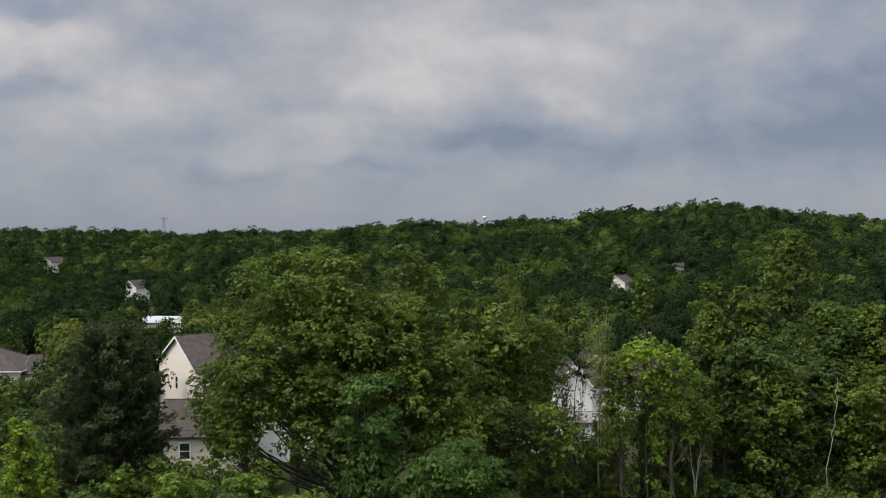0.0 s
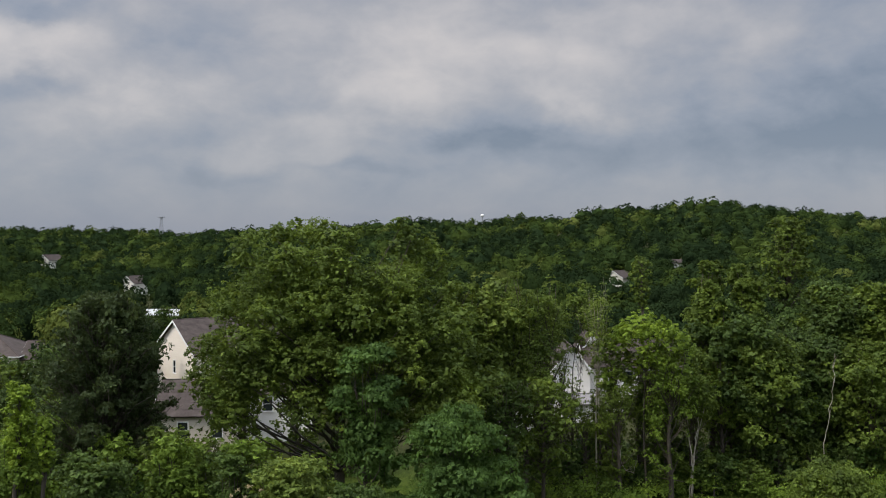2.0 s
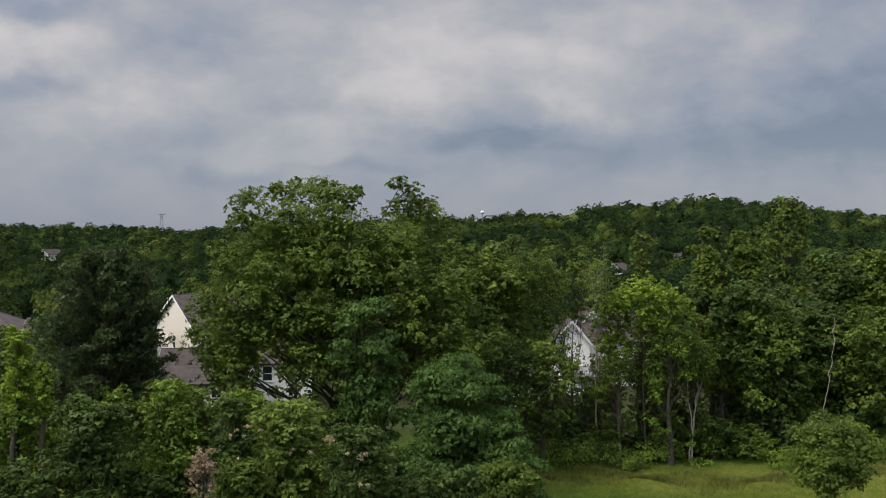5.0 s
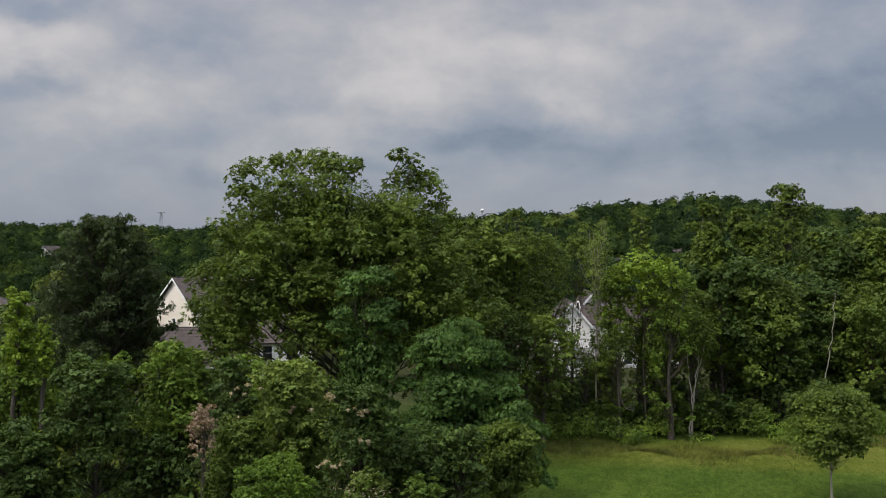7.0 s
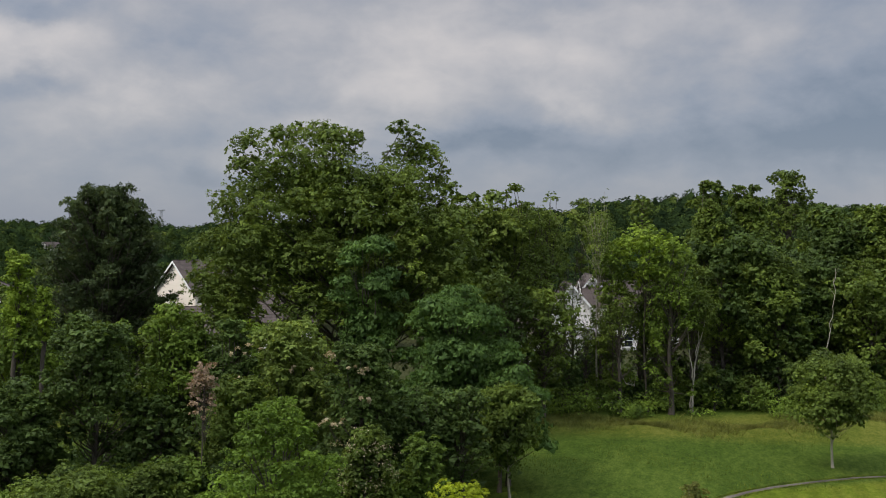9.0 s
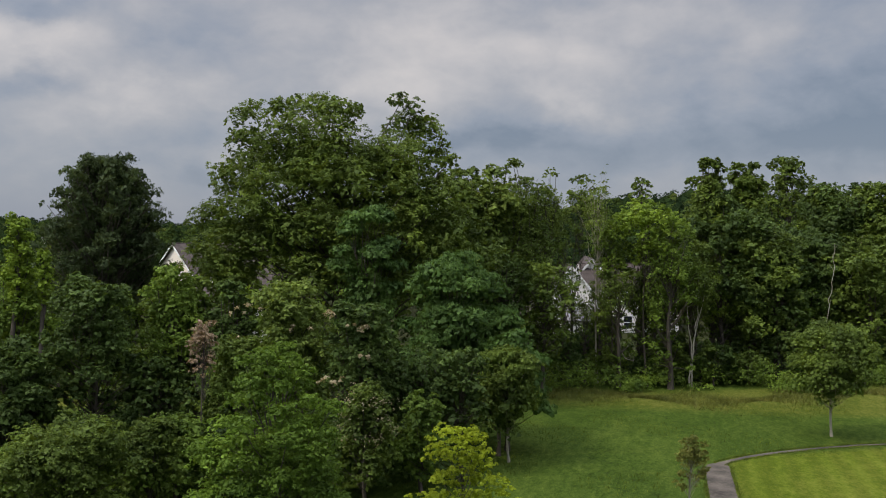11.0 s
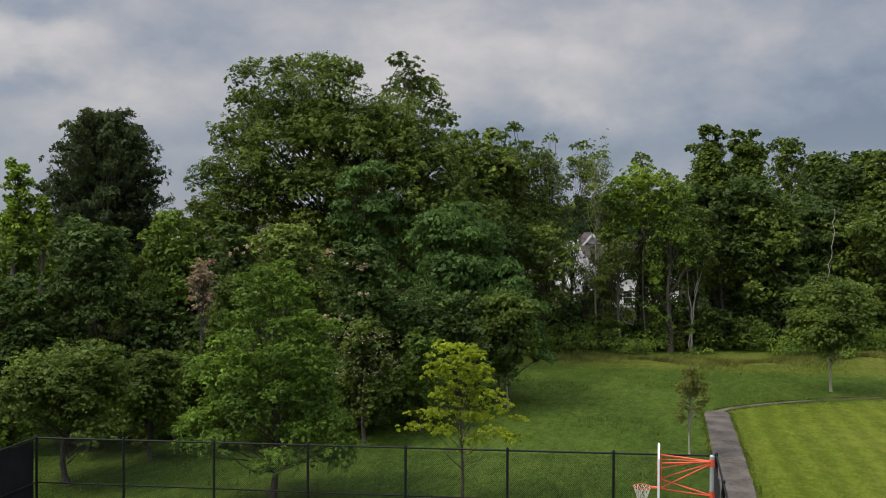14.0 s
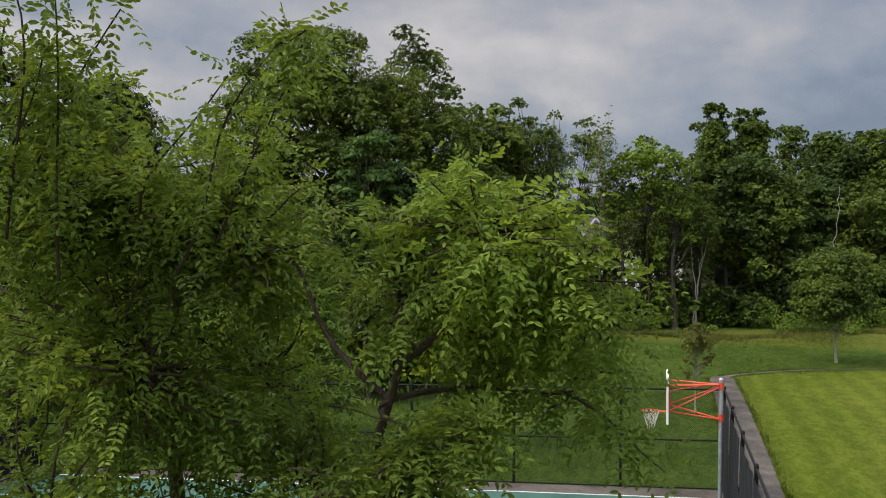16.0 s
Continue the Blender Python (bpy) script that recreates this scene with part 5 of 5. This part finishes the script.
def tall_grass():
    rng = np.random.default_rng(21)
    n = 26000
    x = rng.uniform(7, 58, n)
    y = 74.4 + 1.5 * np.sin(x * 0.23) + rng.normal(0, 1.7, n) * (0.6 + 0.5 * np.sin(x * 0.7)) - np.maximum(0, 14 - x) * 0.35
    blades("tall_grass", "strip of tall yellowing unmown grass before the wood", np.stack([x, y], 1), rng, (0.08, 0.38), DRY_GRASS, 0.7)
    n = 48000
    x = rng.uniform(-30, 58, n)
    y = rng.uniform(31, 72, n)
    hold = (np.sin(x * 0.5 + np.sin(y * 0.3) * 2) + np.sin(y * 0.41 + x * 0.13) > 0.2) & ~((x - 0.2035 * y > 1.6) & (y < 56))
    blades("grass_tufts", "longer green grass tufts scattered over the lawn", np.stack([x, y], 1)[hold], rng, (0.06, 0.2), GREEN_GRASS)


def path_edges():
    rng = np.random.default_rng(5)
    keys = [(9.1, 27.0), (10.85, 34.0), (12.6, 41.0), (14.4, 48.2), (15.3, 52.0), (15.9, 53.3), (17.3, 54.7), (20.5, 57.0), (25.2, 59.4), (30, 60.6), (48, 63)]
    pts = curve_points(keys, 0.05)
    spots = []
    for a, b in zip(pts[:-1], pts[1:]):
        d = (b - a) / (np.linalg.norm(b - a) + 1e-9)
        half = 0.68 if a[1] < 53.0 else 0.24
        for s in (-1, 1):
            for _ in range(4):
                spots.append(a + np.array((d[1], -d[0])) * s * (half + abs(rng.normal(0, 0.12))))
    blades("path_edge_grass", "ragged grass growing along the footpath's edges", np.array(spots), rng, (0.04, 0.11), GREEN_GRASS, 0.6)


undergrowth()
tall_grass()
path_edges()


# ---- the wooded land behind ----
def woods_crown(rng, boughs, cards, size):
    """A crown of half-width 1 and half-height 1: domed boughs of leaf sprays round a dark heart. Corners and three-cornered faces."""
    vs = []
    b = unit_vectors(rng, boughs)
    b[:, 2] = np.where(b[:, 2] < -0.55, -b[:, 2], b[:, 2])
    at = b * rng.uniform(0.50, 0.80, boughs)[:, None]
    r = rng.uniform(0.22, 0.42, boughs)
    pick = rng.choice(boughs, cards, p=r ** 2 / (r ** 2).sum())
    e = unit_vectors(rng, cards) + b[pick] * 0.6 + (0, 0, 0.55)
    e /= np.linalg.norm(e, axis=1)[:, None]
    cen = at[pick] + e * (r[pick] * rng.uniform(0.75, 1.12, cards))[:, None] * (1, 1, 0.8)
    v, f = leaf_quads(rng, cen, e, size, wide=0.9, flat=1.3, jitter=0.2)
    bm = bmesh.new()
    bmesh.ops.create_icosphere(bm, subdivisions=1, radius=0.72)
    heart = np.array([q.co[:] for q in bm.verts]) * rng.uniform(0.8, 1.15, (len(bm.verts), 1))
    tri = np.array([[q.index for q in g.verts] for g in bm.faces]) + len(v)
    bm.free()
    return np.concatenate([v, heart]), np.concatenate([f, tri])


def far_woods():
    rng = np.random.default_rng(42)
    cells, trees = {}, []
    clear = [(-28, 121, 11), (-24.9, 95, 9), (-16.5, 101, 8), (-64, 131, 12), (16, 113, 8), (22.6, 115, 9), (8.6, 104, 7), (-125, 388, 8), (-240, 585, 10), (-73.5, 250, 9), (69.5, 372, 9), (113, 450, 6)]
    for _ in range(70000):
        y = 100 + 1080 * rng.random() ** 1.25
        x = (rng.random() * 2 - 1) * (y * 0.50 + 14)
        # gardens and streets keep the view to the houses open
        if any((x - a) ** 2 + (y - b) ** 2 < c * c or (abs(x - a * y / b) < c * 0.70 and b * (0.70 if b > 300 else 0.66 if b > 140 else 0.55) < y < b) for a, b, c in clear):
            continue
        gap = 5.0 + y * 0.0085
        i, j = int(x // 16), int(y // 16)
        if any(math.dist(q, (x, y)) < gap for di in (-1, 0, 1) for dj in (-1, 0, 1) for q in cells.get((i + di, j + dj), ())):
            continue
        cells.setdefault((i, j), []).append((x, y))
        trees.append((x, y))
    kinds = [[woods_crown(rng, *spec) for _ in range(8)] for spec in ((34, 640, 0.14), (28, 380, 0.15), (22, 220, 0.165), (16, 130, 0.19))]
    vs, fs, tone, n = [], [], [], 0
    for x, y in trees:
        z = float(ground_z(x, y))
        swell = noise.noise(Vector((x * 0.018, y * 0.018, 3.0)))
        big = min(1.0, max(0.0, (y - 120) / 400))
        tall = rng.uniform(7.5, 11.5) + big * (rng.uniform(-1.0, 5.5) + 4.5 * swell)
        r = (5.0 + y * 0.0085) * (rng.uniform(0.46, 0.66) + 0.16 * big * rng.random() ** 2)
        half = max(tall * rng.uniform(0.38, 0.46), r * rng.uniform(0.8, 1.0))
        v, f = kinds[0 if y < 190 else 1 if y < 380 else 2 if y < 700 else 3][int(rng.integers(8))]
        a = rng.uniform(0, math.tau)
        c, q = math.cos(a), math.sin(a)
        w = v * (r, r * rng.uniform(0.85, 1.15), half)
        w = np.stack([w[:, 0] * c - w[:, 1] * q, w[:, 0] * q + w[:, 1] * c, w[:, 2] * (1 + 0.12 * np.sin(w[:, 0] + a))], axis=1)
        vs.append(w + (x, y, z + tall - half)), fs.append(f + n)
        pale = noise.noise(Vector((x * 0.03, y * 0.012, 9.0))) + rng.normal(0, 0.33)
        tone.append(np.full(len(f), 0 if pale < -0.05 else 1 if pale < 0.3 else 2 if pale < 0.75 else 3, dtype=np.int32))
        n += len(w)
    me = raw_mesh("distant_woods", np.concatenate(vs), None, np.concatenate(fs))
    for key in ("wood_dark", "wood_mid", "wood_light", "wood_pale"):
        me.materials.append(LEAF[key])
    me.polygons.foreach_set("material_index", np.concatenate(tone))
    tagged(part("distant_woods", me, None), "dense green woodland covering the distant low hills", "woods", kind="stuff")


far_woods()


# ---- far things seen over the woods ----
def lattice_mast(name, label, x, y, z, h, w, category):
    ob = thing(name, x, y, z, label, category)
    for sx, sy in ((-1, -1), (1, -1), (1, 1), (-1, 1)):
        rod("leg", (sx * w, sy * w, 0), (sx * w * 0.35, sy * w * 0.35, h), 0.16, STEEL, ob, "", 5)
    n = 9
    for i in range(n):
        a, b = i / n, (i + 1) / n
        wa, wb = w * (1 - 0.65 * a), w * (1 - 0.65 * b)
        for s in (-1, 1):
            rod("brace", (-wa * s, -wa, h * a), (wb * s, -wb, h * b), 0.09, STEEL, ob, "", 4)
            rod("brace", (-wa * s, wa, h * a), (wb * s, wb, h * b), 0.09, STEEL, ob, "", 4)
    bm = bmesh.new()
    box_bm(bm, (w * 2.6, w * 2.6, 0.7), (0, 0, h + 0.3), None, 0.1)
    part("platform", bm, STEEL, ob)
    return ob


def utility_pole(x, y, z, h, label, arms=1):
    ob = thing("utility_pole", x, y, z, label, "utility pole", "utility poles")
    rod("pole", (0, 0, -0.5), (0, 0, h), 0.16, BARK_PALE, ob, "", 8, 0.1)
    for k in range(arms):
        bm = bmesh.new()
        box_bm(bm, (2.6, 0.12, 0.14), (0, -0.14, h - 0.6 - k * 0.9), None, 0.01)
        arm = part("cross_arm", bm, BARK_PALE, ob)
        for sx in (-1.15, -0.5, 0.5, 1.15):
            rod("insulator", (sx, -0.14, h - 0.54 - k * 0.9), (sx, -0.14, h - 0.36 - k * 0.9), 0.05, GLASS, arm, "", 6)
    return ob


def at_view(x, y, top):
    """The ground height at a far place, and the height that reaches the wanted top."""
    z = float(ground_z(x, y))
    return z, top - z


z, h = at_view(-310, 1055, 40.5)
lattice_mast("lattice_mast", "thin grey steel lattice mast on the far ridge", -310, 1055, z, h, 2.6, "mast")
z, h = at_view(-176, 1040, 30.5)
utility_pole(-176, 1040, z, h, "tall far power pole with a cross arm", 1)
z, h = at_view(-318, 1000, 28)
utility_pole(-318, 1000, z, h, "far wooden utility pole above the trees", 1)
for fx, fy, ft, fw, fd, fe, fr, fl in ((-125, 388, 65, 9, 7.5, 5.2, 2.8, "far white gabled house among the woods"), (-240, 585, 70, 13, 9, 6.5, 3.2, "far white gabled house among dark trees"),
                                       (69.5, 372, 55, 9, 8, 3.6, 2.6, "far white gabled house with a brown roof"), (113, 450, 5, 9, 7, 1.9, 1.5, "far white house low among trees")):
    make_house("far_house", fl, fx, fy, float(ground_z(fx, fy)), ft, fw, fd, fe, fr, SIDING_WHITE, [("-x", 0, fe * 0.6, 1.0, 1.4)])
make_house("far_building", "long low far building with a white metal roof", -73.5, 250, float(ground_z(-73.5, 250)), -3, 13.0, 10, 3.6, 1.1, SIDING_WHITE, [], WHITE_ROOF)
z, h = at_view(35, 800, 36.5)
tower = thing("water_tower", 35, 800, z, "far white ball-shaped water tower over the ridge", "water tower")
rod("column", (0, 0, -1), (0, 0, h), 0.5, STEEL, tower, "", 8, 0.35)
bm = bmesh.new()
bmesh.ops.create_uvsphere(bm, u_segments=14, v_segments=9, radius=1.7, matrix=Matrix.Translation((0, 0, h + 0.8)) @ Matrix.Diagonal((1, 1, 0.8, 1)))
smooth(part("tank", bm, WHITE_PAINT, tower, "white steel tank"))
utility_pole(-103, 350, float(ground_z(-103, 350)), 3.4 - float(ground_z(-103, 350)), "wooden utility pole beside a far road", 1)


# ---- the tree close to the camera ----
def leaflet_sprays(rng, roots, ways, length, pairs, leaf):
    """Pinnate leaves: a thin stalk with pairs of oval leaflets, each of six corners."""
    n = len(roots)
    ways = ways / (np.linalg.norm(ways, axis=1)[:, None] + 1e-9)
    side = np.cross(ways, rng.normal(0, 0.35, (n, 3)) + (0, 0, 1))
    side /= np.linalg.norm(side, axis=1)[:, None] + 1e-9
    nor = np.cross(side, ways)
    L = length * rng.uniform(0.7, 1.25, n)[:, None]
    vs, fs, cnt = [], [], 0
    for k in range(pairs * 2 + 1):
        t = 1.0 if k == pairs * 2 else (k // 2 + 1) / (pairs + 0.6)
        s = 0 if k == pairs * 2 else (1 if k % 2 else -1)
        at = roots + ways * L * t - np.array((0, 0, 1)) * (L * t * t * 0.35)
        d = side * s * 0.9 + ways * (0.45 if s else 1.0) - np.array((0, 0, 0.25)) + rng.normal(0, 0.18, (n, 3))
        d /= np.linalg.norm(d, axis=1)[:, None]
        m = nor + rng.normal(0, 0.3, (n, 3))
        b = np.cross(d, m)
        b /= np.linalg.norm(b, axis=1)[:, None] + 1e-9
        up = np.cross(b, d)
        q = leaf * rng.uniform(0.75, 1.2, n)[:, None]
        v = np.empty((n, 6, 3))
        v[:, 0] = at
        v[:, 1] = at + d * q * 0.3 + b * q * 0.21 + up * q * 0.05
        v[:, 2] = at + d * q * 0.72 + b * q * 0.19 + up * q * 0.04
        v[:, 3] = at + d * q - up * q * 0.08
        v[:, 4] = at + d * q * 0.72 - b * q * 0.19 + up * q * 0.04
        v[:, 5] = at + d * q * 0.3 - b * q * 0.21 + up * q * 0.05
        o = cnt + np.arange(n)[:, None] * 6
        fs.append(np.concatenate([o + np.array((0, 1, 2, 3)), o + np.array((0, 3, 4, 5))]))
        vs.append(v.reshape(-1, 3))
        cnt += n * 6
    return np.concatenate(vs), np.concatenate(fs)


def near_tree():
    rng = np.random.default_rng(31)
    bx, by = -0.95, 2.75
    ob = thing("locust_tree", bx, by, 0.0, "feathery locust tree with small oval leaflets and crooked limbs", "tree")
    # crown masses: x, y, z, rx, ry, rz, share of the leaves
    lobes = [(-1.10, 2.5, 7.74, 0.42, 0.35, 0.28, 2.6), (-0.72, 2.6, 7.62, 0.32, 0.35, 0.30, 2.2), (-1.30, 2.45, 7.98, 0.3, 0.3, 0.2, 1.0), (-0.13, 2.12, 7.10, 0.13, 0.08, 0.09, 0.6), (-1.30, 2.9, 7.3, 0.5, 0.5, 0.45, 1.8), (-0.95, 2.4, 7.25, 0.45, 0.3, 0.35, 1.9),
             (-0.70, 2.9, 7.15, 0.40, 0.4, 0.35, 1.6), (-1.15, 2.3, 6.85, 0.4, 0.3, 0.35, 1.6), (-0.55, 2.75, 6.80, 0.32, 0.35, 0.35, 1.4), (-0.40, 2.5, 6.60, 0.35, 0.3, 0.25, 1.0),
             (-0.03, 2.25, 7.62, 0.28, 0.26, 0.16, 1.5), (0.16, 2.35, 7.48, 0.22, 0.28, 0.18, 1.0), (-0.19, 2.35, 7.48, 0.16, 0.28, 0.18, 0.7), (0.04, 2.6, 7.32, 0.30, 0.3, 0.18, 0.8),
             (0.27, 2.6, 7.18, 0.17, 0.25, 0.16, 0.4), (-0.10, 2.8, 6.62, 0.35, 0.35, 0.16, 0.5), (-0.9, 3.1, 6.5, 0.8, 0.6, 0.5, 1.0), (-0.3, 3.1, 6.25, 0.5, 0.5, 0.3, 0.35), (-0.22, 2.25, 6.82, 0.30, 0.15, 0.13, 0.8), (-0.5, 2.2, 6.70, 0.3, 0.2, 0.16, 0.8), (-0.30, 2.12, 7.0, 0.24, 0.1, 0.11, 0.9),
             (-1.2, 3.0, 5.4, 0.8, 0.7, 0.6, 0.3), (-0.3, 3.2, 5.3, 0.7, 0.6, 0.6, 0.35), (-1.7, 3.3, 6.4, 0.6, 0.6, 0.8, 0.5), (-1.75, 2.9, 7.3, 0.4, 0.5, 0.5, 1.0)]
    t = Tubes(8)
    head = np.array((0.0, 0.2, 5.2))
    pts, rad = bent(rng, (0, 0, -0.2), head, 0.13, 0.06, 0.05, 8)
    t.add(pts, rad)
    up1 = np.array((-0.02, 0.1, 6.9))
    t.add(*bent(rng, head, up1, 0.05, 0.022, 0.04, 6))
    # the crooked limb that carries the dome
    limb = [head, (0.30, 0.15, 5.75), (0.50, -0.10, 6.45), (0.62, -0.30, 6.95), (0.69, -0.40, 7.18), (0.715, -0.40, 7.275), (0.827, -0.42, 7.36), (0.88, -0.44, 7.50), (0.90, -0.45, 7.56), (1.02, -0.46, 7.61)]
    t.add(limb, [0.030, 0.024, 0.019, 0.015, 0.0125, 0.012, 0.011, 0.009, 0.007, 0.004])
    smooth(part("trunk", t.mesh("trunk"), BARK_BROWN, ob))
    forks = [np.array(limb[k], dtype=float) for k in (2, 4, 6, 7)] + [head, (head + up1) / 2, up1]
    t = Tubes(5)
    roots, ways = [], []
    for x, y, z, rx, ry, rz, share in lobes:
        c = np.array((x - bx, y - by, z))
        start = min(forks, key=lambda q: np.linalg.norm(q - c) + (1.5 if q[2] > c[2] + 0.1 else 0))
        p, r = bent(rng, start, c, 0.009, 0.004, 0.14, 8)
        t.add(p, r)
        for i in range(int(26 * share)):
            d = unit_vectors(rng, 1)[0]
            tip = c + d * (rx, ry, rz) * rng.uniform(0.55, 1.1)
            p, r = bent(rng, c + d * 0.05, tip, 0.0048, 0.0018, 0.16, 6)
            t.add(p, r)
            for k in range(13):
                q = p[rng.integers(1, 7)] + rng.normal(0, 0.025, 3)
                roots.append(q)
                w = rng.normal(0, 0.7, 3) + d * 0.7
                w[2] -= 0.15
                ways.append(w)
    # long free shoots above the crown
    for a, b in (((-1.05, 2.15, 7.5), (-0.98, 1.95, 8.18)), ((-0.98, 1.95, 8.18), (-0.72, 1.92, 8.36)), ((-0.80, 2.25, 7.5), (-0.50, 2.0, 8.04)),
                 ((-1.2, 2.2, 7.6), (-1.12, 2.0, 8.25)), ((-0.50, 2.0, 8.04), (-0.42, 1.97, 8.08)), ((0.1, 2.3, 7.5), (0.40, 2.2, 7.50)), ((0.2, 2.4, 7.2), (0.48, 2.4, 6.98)), ((-1.3, 2.3, 7.6), (-1.02, 2.0, 8.05)), ((-0.9, 2.3, 7.6), (-0.62, 2.05, 7.98)), ((-0.7, 2.3, 7.6), (-0.44, 2.1, 8.10)), ((-1.15, 2.2, 7.7), (-0.85, 2.0, 8.12))):
        p, r = bent(rng, np.array(a) - (bx, by, 0), np.array(b) - (bx, by, 0), 0.0045, 0.0018, 0.08, 8)
        t.add(p, r)
        for k in range(32):
            roots.append(p[rng.integers(2, 9)])
            w = rng.normal(0, 0.8, 3)
            w[2] -= 0.3
            ways.append(w)
    part("twig_work", t.mesh("twig_work"), BARK_BROWN, ob, "thin crooked brown twigs")
    v, f = leaflet_sprays(rng, np.array(roots), np.array(ways), 0.110, 5, 0.0235)
    part("crown", raw_mesh("crown", v, f), LEAF["near"], ob, "small oval light green leaflets")


near_tree()
